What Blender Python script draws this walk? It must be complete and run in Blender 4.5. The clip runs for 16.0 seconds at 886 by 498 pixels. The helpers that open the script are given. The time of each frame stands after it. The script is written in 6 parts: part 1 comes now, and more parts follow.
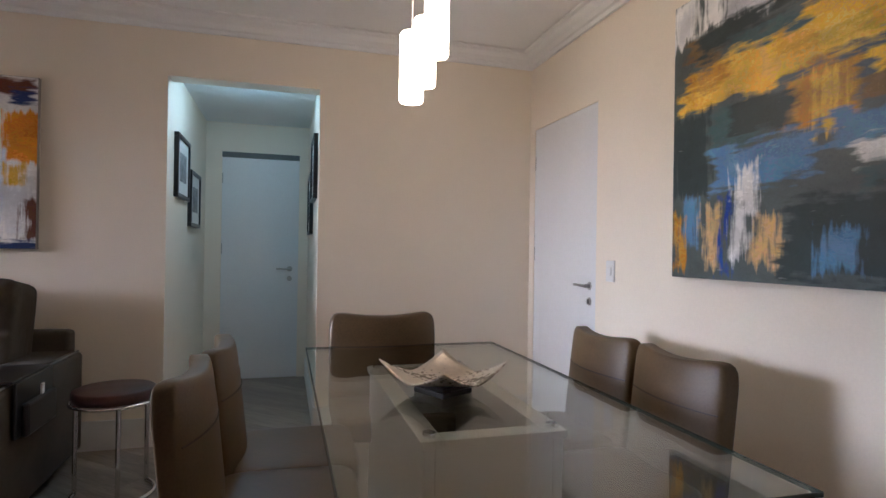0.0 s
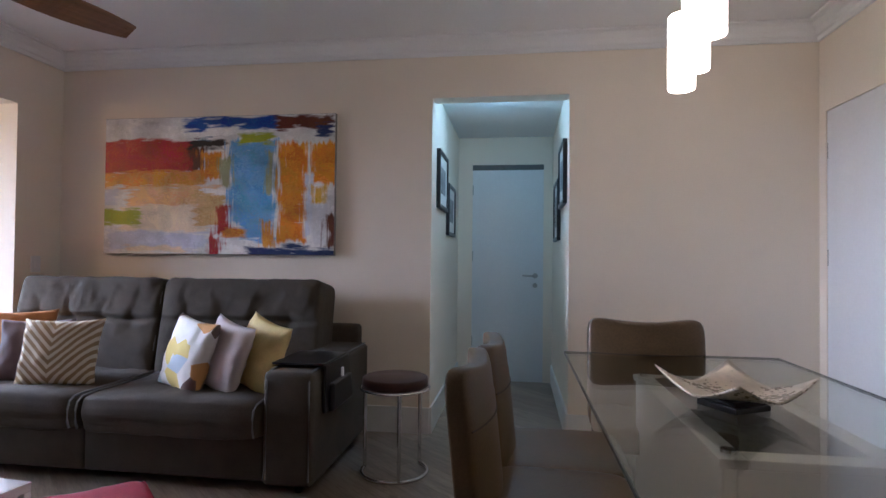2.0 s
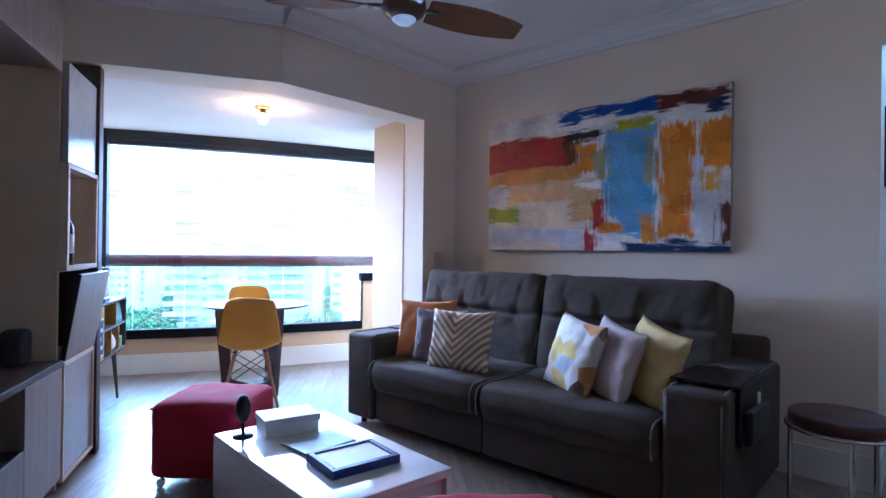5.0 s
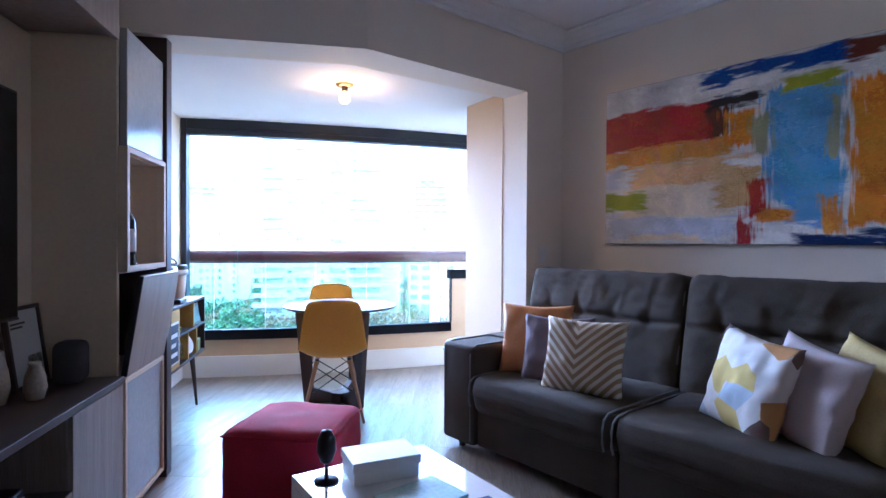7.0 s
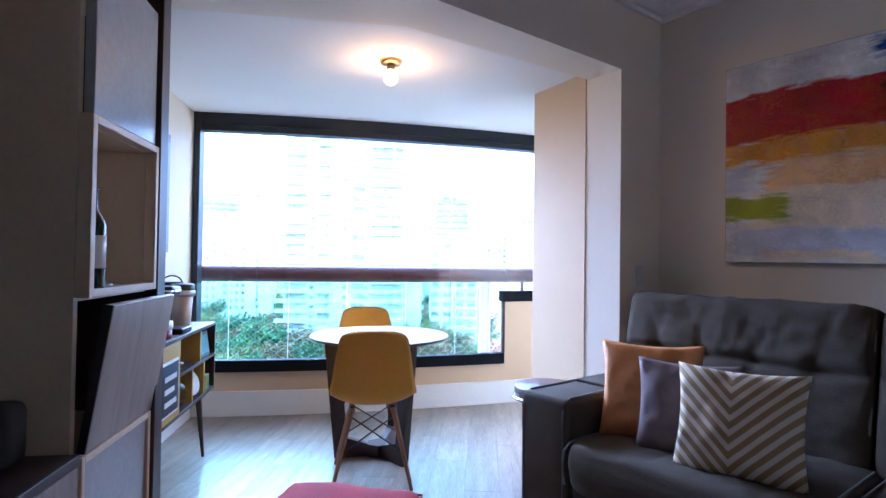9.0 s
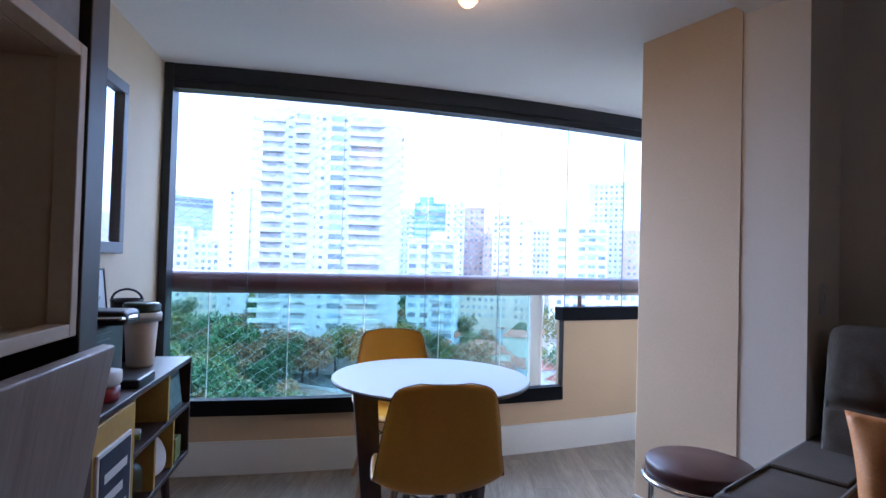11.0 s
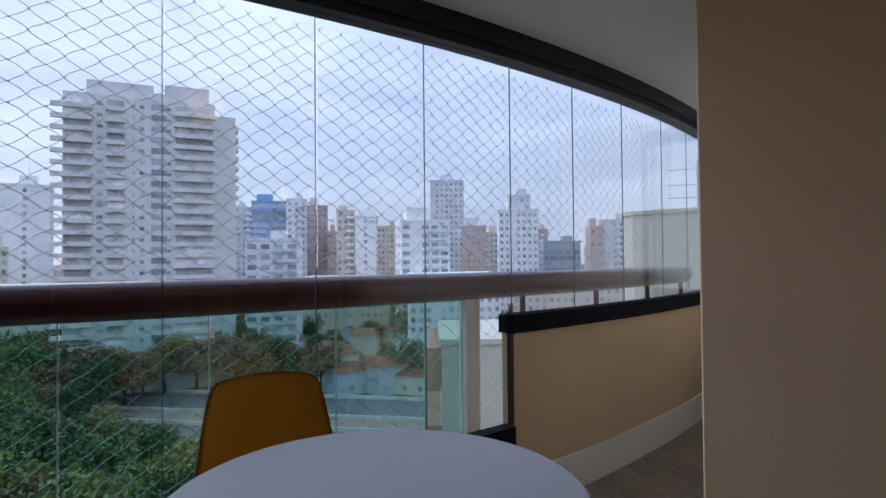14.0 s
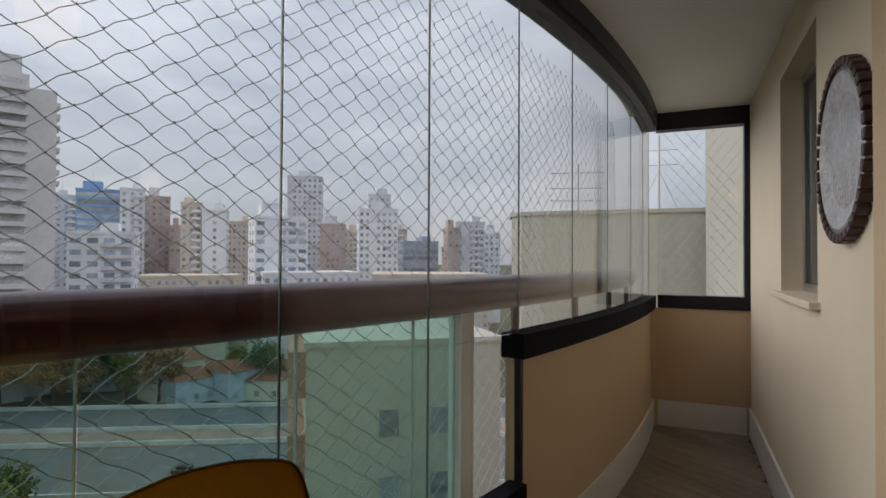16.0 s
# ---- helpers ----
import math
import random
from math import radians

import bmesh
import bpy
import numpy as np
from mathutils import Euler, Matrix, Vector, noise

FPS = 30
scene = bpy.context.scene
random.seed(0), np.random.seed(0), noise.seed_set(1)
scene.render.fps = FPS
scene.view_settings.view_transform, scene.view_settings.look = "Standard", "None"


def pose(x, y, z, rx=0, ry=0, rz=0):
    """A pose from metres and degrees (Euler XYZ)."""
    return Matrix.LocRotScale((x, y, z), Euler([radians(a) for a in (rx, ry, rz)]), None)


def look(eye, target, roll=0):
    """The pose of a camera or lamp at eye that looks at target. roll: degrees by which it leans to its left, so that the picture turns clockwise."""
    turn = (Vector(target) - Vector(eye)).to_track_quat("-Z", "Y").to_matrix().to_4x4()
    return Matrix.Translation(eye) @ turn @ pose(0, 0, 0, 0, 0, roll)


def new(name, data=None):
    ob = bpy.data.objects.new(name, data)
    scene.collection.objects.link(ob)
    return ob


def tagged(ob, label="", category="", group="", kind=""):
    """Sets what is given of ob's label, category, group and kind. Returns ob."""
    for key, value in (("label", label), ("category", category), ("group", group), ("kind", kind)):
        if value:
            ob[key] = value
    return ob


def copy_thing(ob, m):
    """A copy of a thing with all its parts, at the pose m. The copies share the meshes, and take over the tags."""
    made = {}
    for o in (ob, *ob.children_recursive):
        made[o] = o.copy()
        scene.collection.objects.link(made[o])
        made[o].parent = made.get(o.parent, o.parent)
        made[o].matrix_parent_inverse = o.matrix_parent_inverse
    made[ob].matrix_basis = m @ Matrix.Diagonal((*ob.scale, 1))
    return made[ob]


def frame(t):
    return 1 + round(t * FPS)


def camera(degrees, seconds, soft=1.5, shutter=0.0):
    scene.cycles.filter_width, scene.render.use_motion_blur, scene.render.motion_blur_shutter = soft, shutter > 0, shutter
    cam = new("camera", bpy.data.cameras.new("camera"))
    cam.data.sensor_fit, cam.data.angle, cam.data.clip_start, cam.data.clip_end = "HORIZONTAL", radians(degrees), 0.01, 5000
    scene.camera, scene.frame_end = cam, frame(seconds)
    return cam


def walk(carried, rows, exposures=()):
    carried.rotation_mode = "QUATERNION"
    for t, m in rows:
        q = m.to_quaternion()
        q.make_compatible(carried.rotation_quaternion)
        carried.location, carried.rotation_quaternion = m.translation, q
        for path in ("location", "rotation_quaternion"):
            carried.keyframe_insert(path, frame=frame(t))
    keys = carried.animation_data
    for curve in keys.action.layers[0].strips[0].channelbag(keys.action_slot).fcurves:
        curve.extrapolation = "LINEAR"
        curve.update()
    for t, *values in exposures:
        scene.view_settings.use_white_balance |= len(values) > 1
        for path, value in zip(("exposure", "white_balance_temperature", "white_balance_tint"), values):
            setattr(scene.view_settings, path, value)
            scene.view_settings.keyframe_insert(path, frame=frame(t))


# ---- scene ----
cam = camera(77.6, 16.0)
PATH = [
    (0, (-3.849, 0.212, 1.262), (-1.926, -0.338, 1.268), 0.9),
    (0.5, (-3.973, 0.246, 1.212), (-2.011, -0.146, 1.243), 0.1),
    (1, (-4.075, 0.268, 1.196), (-2.087, 0.048, 1.248), -0.2),
    (1.5, (-3.934, 0.287, 1.236), (-1.934, 0.329, 1.268), 0.4),
    (2, (-3.813, 0.342, 1.214), (-1.832, 0.611, 1.252), 0.6),
    (2.5, (-3.781, 0.382, 1.233), (-1.842, 0.874, 1.258), 0.8),
    (3, (-3.825, 0.393, 1.24), (-1.968, 1.134, 1.257), 0.7),
    (3.5, (-3.769, 0.42, 1.248), (-2.006, 1.364, 1.26), 0.4),
    (4, (-3.733, 0.491, 1.24), (-2.079, 1.615, 1.252), 0.4),
    (4.5, (-3.676, 0.585, 1.223), (-2.114, 1.835, 1.237), 0.5),
    (5, (-3.607, 0.713, 1.224), (-2.123, 2.053, 1.229), 0.7),
    (5.2, (-3.574, 0.791, 1.239), (-2.117, 2.161, 1.232), 0.7),
    (7.5, (-3.253, 1.398, 1.226), (-1.99, 2.949, 1.221), 0.4),
    (8, (-3.198, 1.562, 1.209), (-1.95, 3.124, 1.231), 0.5),
    (8.5, (-3.099, 1.812, 1.216), (-1.86, 3.381, 1.246), 0.8),
    (9, (-2.996, 2.064, 1.227), (-1.767, 3.642, 1.265), 0.8),
    (11.5, (-2.65, 3.40, 1.26), (-1.318, 4.891, 1.301), 1.3),
    (12, (-2.58, 3.575, 1.245), (-1.199, 5.022, 1.282), 0.6),
    (12.5, (-2.496, 3.723, 1.23), (-1.046, 5.101, 1.262), 0.2),
    (13, (-2.331, 3.938, 1.231), (-0.804, 5.23, 1.263), -0.0),
    (13.5, (-2.198, 4.115, 1.231), (-0.602, 5.32, 1.268), -0.4),
    (14, (-2.041, 4.308, 1.229), (-0.373, 5.411, 1.267), -0.5),
    (14.5, (-1.843, 4.484, 1.243), (-0.123, 5.505, 1.285), -0.4),
    (15, (-1.690, 4.690, 1.228), (0.080, 5.628, 1.256), 0.3),
    (15.5, (-1.630, 4.900, 1.229), (0.195, 5.720, 1.256), 0.3),
    (16, (-1.610, 5.130, 1.228), (0.283, 5.776, 1.263), 0.3),
]
walk(cam, [(t, look(eye, target, roll)) for t, eye, target, roll in PATH],
     [(0, 4.05, 5350, 18), (1.5, 4.2, 5150, 18), (2.3, 3.82, 4750, 18), (3, 3.5, 4350, 18), (3.5, 3.55, 4300, 18), (5, 3.72, 4150, 18), (9, 3.34, 4250, 18), (11.5, 1.72, 4600, 18), (12.5, 1.05, 4850, 18), (14, 0.12, 5350, 18), (15.5, 0.0, 6000, 17), (16, -0.2, 6500, 15)])

# ---- light ----
world = bpy.data.worlds.new("overcast_sky")
scene.world = world
world.use_nodes = True
wn, wl = world.node_tree.nodes, world.node_tree.links
wn.clear()
w_out, w_bg = wn.new("ShaderNodeOutputWorld"), wn.new("ShaderNodeBackground")
w_sky = wn.new("ShaderNodeTexSky")
w_sky.sky_type, w_sky.sun_disc = "NISHITA", False
w_sky.sun_elevation, w_sky.sun_rotation = radians(22.5), 0.0
w_co, w_map = wn.new("ShaderNodeTexCoord"), wn.new("ShaderNodeMapping")
w_map.inputs["Scale"].default_value = (2.2, 2.2, 6.5)
w_noise, w_ramp = wn.new("ShaderNodeTexNoise"), wn.new("ShaderNodeValToRGB")
w_noise.inputs["Scale"].default_value, w_noise.inputs["Detail"].default_value = 1.6, 6
w_ramp.color_ramp.elements[0].position, w_ramp.color_ramp.elements[0].color = 0.3, (4.3, 4.7, 5.4, 1)
w_ramp.color_ramp.elements[1].position, w_ramp.color_ramp.elements[1].color = 0.75, (7.4, 7.7, 8.1, 1)
w_mix = wn.new("ShaderNodeMixRGB")
w_mix.inputs[0].default_value = 0.85
wl.new(w_co.outputs["Generated"], w_map.inputs[0])
wl.new(w_map.outputs[0], w_noise.inputs["Vector"])
wl.new(w_noise.outputs[0], w_ramp.inputs[0])
wl.new(w_sky.outputs[0], w_mix.inputs[1])
wl.new(w_ramp.outputs[0], w_mix.inputs[2])
w_sep, w_rise, w_top = wn.new("ShaderNodeSeparateXYZ"), wn.new("ShaderNodeMapRange"), wn.new("ShaderNodeVectorMath")
w_rise.inputs[3].default_value, w_rise.inputs[4].default_value = 0.79, 1.95
w_top.operation = "SCALE"
wl.new(w_co.outputs["Generated"], w_sep.inputs[0])
wl.new(w_sep.outputs[2], w_rise.inputs[0])
wl.new(w_mix.outputs[0], w_top.inputs[0])
wl.new(w_rise.outputs[0], w_top.inputs["Scale"])
wl.new(w_top.outputs[0], w_bg.inputs[0])
w_bg.inputs[1].default_value = 0.12
wl.new(w_bg.outputs[0], w_out.inputs[0])

sun = new("sun", bpy.data.lights.new("sun", "SUN"))
sun.data.energy, sun.data.angle, sun.data.color = 1.7, radians(55), (1, 0.98, 0.95)
sun.matrix_world = look((0, 0, 0), (0.0, -0.82, -0.34))


def lamp(name, place, watts, colour, radius):
    ob = new(name, bpy.data.lights.new(name, "POINT"))
    ob.data.energy, ob.data.color, ob.data.shadow_soft_size = watts, colour, radius
    ob.location = place
    return ob


# ---- materials ----
def mat(name, colour, rough=0.6, metal=0.0, vary=0.12, scale=6.0, fine=60.0, bump=0.1, stretch=(1, 1, 1),
        per_piece=0.0, coat=0.0, second=None, transmission=0.0):
    m = bpy.data.materials.new(name)
    m.use_nodes = True
    n, l = m.node_tree.nodes, m.node_tree.links
    b = n["Principled BSDF"]
    co, mp = n.new("ShaderNodeTexCoord"), n.new("ShaderNodeMapping")
    mp.inputs["Scale"].default_value = stretch
    l.new(co.outputs["Object"], mp.inputs[0])
    if per_piece:
        own, shift = n.new("ShaderNodeObjectInfo"), n.new("ShaderNodeVectorMath")
        shift.operation = "SCALE"
        shift.inputs[0].default_value = (37, 53, 11)
        l.new(own.outputs["Random"], shift.inputs["Scale"])
        l.new(shift.outputs[0], mp.inputs["Location"])
    big, small = n.new("ShaderNodeTexNoise"), n.new("ShaderNodeTexNoise")
    for tex, s, d in ((big, scale, 4), (small, fine, 3)):
        tex.inputs["Scale"].default_value, tex.inputs["Detail"].default_value = s, d
        l.new(mp.outputs[0], tex.inputs["Vector"])
    add = n.new("ShaderNodeMath")
    add.operation = "MULTIPLY_ADD"
    add.inputs[1].default_value = 0.45
    l.new(small.outputs[0], add.inputs[0])
    half = n.new("ShaderNodeMath")
    half.operation = "MULTIPLY"
    half.inputs[1].default_value = 0.55
    l.new(big.outputs[0], half.inputs[0])
    l.new(half.outputs[0], add.inputs[2])
    ramp = n.new("ShaderNodeValToRGB")
    dark = tuple(max(0, c * (1 - 1.6 * vary)) for c in colour)
    light = second or tuple(min(1, c * (1 + 1.3 * vary)) for c in colour)
    e = ramp.color_ramp.elements
    e[0].position, e[0].color = 0.3, (*dark, 1)
    e[1].position, e[1].color = 0.7, (*light, 1)
    l.new(add.outputs[0], ramp.inputs[0])
    last = ramp.outputs[0]
    if per_piece:
        info, hsv, rng = n.new("ShaderNodeObjectInfo"), n.new("ShaderNodeHueSaturation"), n.new("ShaderNodeMapRange")
        rng.inputs[3].default_value, rng.inputs[4].default_value = 1 - per_piece, 1 + per_piece
        l.new(info.outputs["Random"], rng.inputs[0])
        l.new(rng.outputs[0], hsv.inputs["Value"])
        l.new(last, hsv.inputs["Color"])
        last = hsv.outputs[0]
    l.new(last, b.inputs["Base Color"])
    rr = n.new("ShaderNodeMapRange")
    rr.inputs[3].default_value, rr.inputs[4].default_value = max(0.02, rough - 0.08), min(1, rough + 0.08)
    l.new(add.outputs[0], rr.inputs[0])
    l.new(rr.outputs[0], b.inputs["Roughness"])
    b.inputs["Metallic"].default_value = metal
    b.inputs["Coat Weight"].default_value = coat
    b.inputs["Coat Roughness"].default_value = 0.08
    b.inputs["Transmission Weight"].default_value = transmission
    if bump:
        bp = n.new("ShaderNodeBump")
        bp.inputs["Strength"].default_value, bp.inputs["Distance"].default_value = bump, 0.004
        l.new(small.outputs[0], bp.inputs["Height"])
        l.new(bp.outputs[0], b.inputs["Normal"])
    return m


def glow(name, colour, strength):
    m = mat(name, colour, 0.4, bump=0)
    b = m.node_tree.nodes["Principled BSDF"]
    b.inputs["Emission Color"].default_value = (*colour, 1)
    b.inputs["Emission Strength"].default_value = strength
    return m


def pane_glass(name, colour, gloss=0.05):
    """Thin sheet glass: clear or tinted to look through, with a mirror film."""
    m = bpy.data.materials.new(name)
    m.use_nodes = True
    n, l = m.node_tree.nodes, m.node_tree.links
    n.clear()
    out, mix = n.new("ShaderNodeOutputMaterial"), n.new("ShaderNodeMixShader")
    clear, shine, fr = n.new("ShaderNodeBsdfTransparent"), n.new("ShaderNodeBsdfGlossy"), n.new("ShaderNodeLayerWeight")
    clear.inputs[0].default_value = (*colour, 1)
    shine.inputs["Roughness"].default_value = gloss
    fr.inputs[0].default_value = 0.5
    power, gain = n.new("ShaderNodeMath"), n.new("ShaderNodeMath")
    power.operation, gain.operation = "POWER", "MULTIPLY_ADD"
    power.inputs[1].default_value, gain.inputs[1].default_value, gain.inputs[2].default_value = 4.0, 0.7, 0.03
    l.new(fr.outputs["Facing"], power.inputs[0])
    l.new(power.outputs[0], gain.inputs[0])
    l.new(gain.outputs[0], mix.inputs[0])
    l.new(clear.outputs[0], mix.inputs[1])
    l.new(shine.outputs[0], mix.inputs[2])
    l.new(mix.outputs[0], out.inputs[0])
    return m


WALL = mat("warm_white_paint", (0.86, 0.775, 0.655), 0.7, vary=0.03, scale=1.5, fine=120, bump=0.12)
TAN = mat("tan_paint", (0.60, 0.445, 0.28), 0.7, vary=0.05, scale=2, fine=120, bump=0.15)
CREAM = mat("cream_paint", (0.72, 0.62, 0.46), 0.7, vary=0.05, scale=2, fine=120, bump=0.2)
CEIL = mat("ceiling_paint", (0.86, 0.85, 0.84), 0.8, vary=0.03, scale=1.2, fine=90, bump=0.08)
WHITE = mat("white_lacquer", (0.78, 0.77, 0.75), 0.4, vary=0.03, scale=3, fine=80, bump=0.03)
DOORW = mat("white_door_paint", (0.76, 0.76, 0.76), 0.35, vary=0.03, scale=2, fine=60, bump=0.03)
BLACKF = mat("dark_anodised_frame", (0.008, 0.009, 0.014), 0.42, metal=0.0, vary=0.2, scale=4, fine=70, bump=0.05)
TRACK = mat("matt_dark_track", (0.007, 0.008, 0.012), 0.75, vary=0.2, scale=4, fine=70, bump=0.05)
TRACK.node_tree.nodes["Principled BSDF"].inputs["Specular IOR Level"].default_value = 0.12
RAILB = mat("brown_painted_rail", (0.075, 0.020, 0.020), 0.3, vary=0.08, scale=3, fine=30, bump=0.0, coat=0.15)
PLANKM = mat("greige_oak_plank", (0.255, 0.21, 0.163), 0.32, vary=0.3, scale=3, fine=16, bump=0.12, stretch=(0.8, 7, 1), per_piece=0.15)
SCREED = mat("dark_joint", (0.12, 0.10, 0.08), 0.8, vary=0.2)
DARKWOOD = mat("dark_walnut", (0.045, 0.026, 0.02), 0.45, vary=0.3, scale=3, fine=25, bump=0.1, stretch=(9, 1, 1))
MAHOG = mat("mahogany_stain", (0.065, 0.026, 0.022), 0.35, vary=0.25, scale=3, fine=25, bump=0.06, stretch=(9, 1, 1))
GREYWOOD = mat("grey_taupe_laminate", (0.28, 0.225, 0.185), 0.42, vary=0.22, scale=3, fine=22, bump=0.08, stretch=(14, 14, 0.8))
BEIGEL = mat("beige_laminate", (0.66, 0.53, 0.37), 0.5, vary=0.06, scale=3, fine=50, bump=0.05)
GREYPANEL = mat("satin_grey_panel", (0.38, 0.38, 0.385), 0.2, vary=0.08, scale=3, fine=40, bump=0.03)
SUEDE = mat("charcoal_suede", (0.064, 0.051, 0.036), 0.9, vary=0.22, scale=7, fine=160, bump=0.3)
PIPING = mat("dark_piping", (0.16, 0.155, 0.15), 0.7, vary=0.1)
RED = mat("crimson_velvet", (0.36, 0.012, 0.036), 0.88, vary=0.2, scale=6, fine=150, bump=0.25)
YELLOW = mat("mustard_plastic_shell", (0.74, 0.38, 0.02), 0.38, vary=0.07, scale=3, fine=90, bump=0.03)
LEATHER = mat("brown_leatherette", (0.125, 0.078, 0.036), 0.42, vary=0.18, scale=6, fine=120, bump=0.2)
CHROME = mat("chrome", (0.72, 0.72, 0.74), 0.12, metal=1, vary=0.05, bump=0)
STEEL = mat("brushed_steel", (0.5, 0.49, 0.47), 0.3, metal=1, vary=0.12, fine=90, bump=0.05)
BRONZE = mat("antique_bronze", (0.13, 0.105, 0.08), 0.32, metal=0.9, vary=0.2, bump=0.05)
FANWOOD = mat("fan_blade_wood", (0.20, 0.09, 0.04), 0.3, vary=0.22, scale=4, fine=25, stretch=(1, 9, 1), bump=0.02, coat=1.0)
BEECH = mat("beech_leg", (0.36, 0.20, 0.10), 0.5, vary=0.15, scale=5, fine=30, stretch=(8, 8, 1))
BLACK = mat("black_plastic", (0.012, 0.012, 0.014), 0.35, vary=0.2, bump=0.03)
CLEAR = pane_glass("clear_sheet_glass", (0.97, 0.985, 0.98), 0.0)
GREENG = pane_glass("green_tinted_glass", (0.66, 0.81, 0.77), 0.0)
TABLEG = pane_glass("table_glass", (0.94, 0.975, 0.96), 0.0)


# ---- mesh helpers ----
def part(name, bm, material, parent=None, label="", smooth=False):
    me = bpy.data.meshes.new(name)
    bmesh.ops.recalc_face_normals(bm, faces=bm.faces)
    if smooth:
        for f in bm.faces:
            f.smooth = True
    bm.to_mesh(me)
    bm.free()
    me.materials.append(material)
    ob = new(name, me)
    if parent is not None:
        ob.parent = parent
    if label:
        ob["label"] = label
    return ob


def thing(name, label, category, m=None, group="", kind=""):
    ob = new(name)
    ob.empty_display_size = 0.1
    tagged(ob, label, category, group, kind)
    if m is not None:
        ob.matrix_world = m
    return ob


def setting(name, bm, material, label, category, smooth=False):
    return tagged(part(name, bm, material, None, "", smooth), label, category, "", "structure")


def box(x0, x1, y0, y1, z0, z1, bevel=0.0, seg=2, bm=None):
    """A box, with its edges rounded by bevel."""
    bm2 = bmesh.new()
    m = Matrix.LocRotScale(((x0 + x1) / 2, (y0 + y1) / 2, (z0 + z1) / 2), None, (abs(x1 - x0), abs(y1 - y0), abs(z1 - z0)))
    bmesh.ops.create_cube(bm2, size=1, matrix=m)
    if bevel:
        bmesh.ops.bevel(bm2, geom=bm2.edges[:], offset=bevel, segments=seg, affect="EDGES", profile=0.5)
    return join(bm, bm2)


def join(bm, bm2, m=None):
    if m is not None:
        bmesh.ops.transform(bm2, matrix=m, verts=bm2.verts)
    if bm is None:
        return bm2
    me = bpy.data.meshes.new("tmp")
    bm2.to_mesh(me)
    bm2.free()
    bm.from_mesh(me)
    bpy.data.meshes.remove(me)
    return bm


def prism(points, z0, z1, bm=None):
    """A plan polygon raised from z0 to z1."""
    bm = bm or bmesh.new()
    lo = [bm.verts.new((x, y, z0)) for x, y in points]
    hi = [bm.verts.new((x, y, z1)) for x, y in points]
    bm.faces.new(lo[::-1])
    bm.faces.new(hi)
    for i in range(len(points)):
        j = (i + 1) % len(points)
        bm.faces.new((lo[i], lo[j], hi[j], hi[i]))
    return bm


def rod(a, b, r0, r1=None, seg=12, bm=None):
    """A straight round bar from a to b, tapering from r0 to r1."""
    a, b = Vector(a), Vector(b)
    bm2 = bmesh.new()
    q = (b - a).to_track_quat("Z", "Y").to_matrix().to_4x4()
    bmesh.ops.create_cone(bm2, cap_ends=True, segments=seg, radius1=r0, radius2=r0 if r1 is None else r1, depth=(b - a).length,
                          matrix=Matrix.Translation((a + b) / 2) @ q)
    return join(bm, bm2)


def lathe(profile, seg=28, bm=None):
    """A body of revolution about z from (radius, z) pairs."""
    bm = bm or bmesh.new()
    rings = []
    for r, z in profile:
        rings.append([bm.verts.new((r * math.cos(2 * math.pi * i / seg), r * math.sin(2 * math.pi * i / seg), z)) for i in range(seg)])
    for a, b in zip(rings, rings[1:]):
        for i in range(seg):
            j = (i + 1) % seg
            bm.faces.new((a[i], a[j], b[j], b[i]))
    if profile[0][0] > 1e-5:
        bm.faces.new(rings[0][::-1])
    if profile[-1][0] > 1e-5:
        bm.faces.new(rings[-1])
    bmesh.ops.remove_doubles(bm, verts=bm.verts, dist=1e-5)
    return bm


def tube(points, r, seg=8, closed=False, bm=None):
    """A round bar along a bent line."""
    bm = bm or bmesh.new()
    pts = [Vector(p) for p in points]
    rings, n = [], len(pts)
    for i, p in enumerate(pts):
        a = pts[(i - 1) % n] if closed or i else p
        b = pts[(i + 1) % n] if closed or i < n - 1 else p
        d = (b - a).normalized()
        side = d.cross(Vector((0, 0, 1)))
        side = side.normalized() if side.length > 1e-4 else Vector((1, 0, 0))
        up = side.cross(d)
        rings.append([bm.verts.new(p + r * (math.cos(2 * math.pi * k / seg) * side + math.sin(2 * math.pi * k / seg) * up)) for k in range(seg)])
    pairs = list(zip(rings, rings[1:])) + ([(rings[-1], rings[0])] if closed else [])
    for a, b in pairs:
        for k in range(seg):
            j = (k + 1) % seg
            bm.faces.new((a[k], a[j], b[j], b[k]))
    if not closed:
        bm.faces.new(rings[0][::-1])
        bm.faces.new(rings[-1])
    return bm


def soft_block(w, d, h, n=4.0, res=14, puff=None):
    """A stuffed block: a super-ellipsoid of that size about its middle; puff(x, y, z) may shift its points."""
    bm = bmesh.new()
    bmesh.ops.create_cube(bm, size=2)
    bmesh.ops.subdivide_edges(bm, edges=bm.edges[:], cuts=res, use_grid_fill=True)
    for v in bm.verts:
        x, y, z = v.co
        k = (abs(x) ** n + abs(y) ** n + abs(z) ** n) ** (1 / n)
        v.co = Vector((x / k * w / 2, y / k * d / 2, z / k * h / 2))
        if puff:
            v.co += Vector(puff(v.co.x / (w / 2), v.co.y / (d / 2), v.co.z / (h / 2)))
    return bm


# plan of the wing with the balcony, turned 30 degrees
def wing(u, v, z=0.0):
    return (-2.54 + 0.866 * u + 0.5 * v, 4.48 - 0.5 * u + 0.866 * v, z)


def wing2(u, v):
    return wing(u, v)[:2]


WING = pose(-2.54, 4.48, 0, 0, 0, -30)
ARC_C, ARC_R = (3.918, 16.061), 11.132


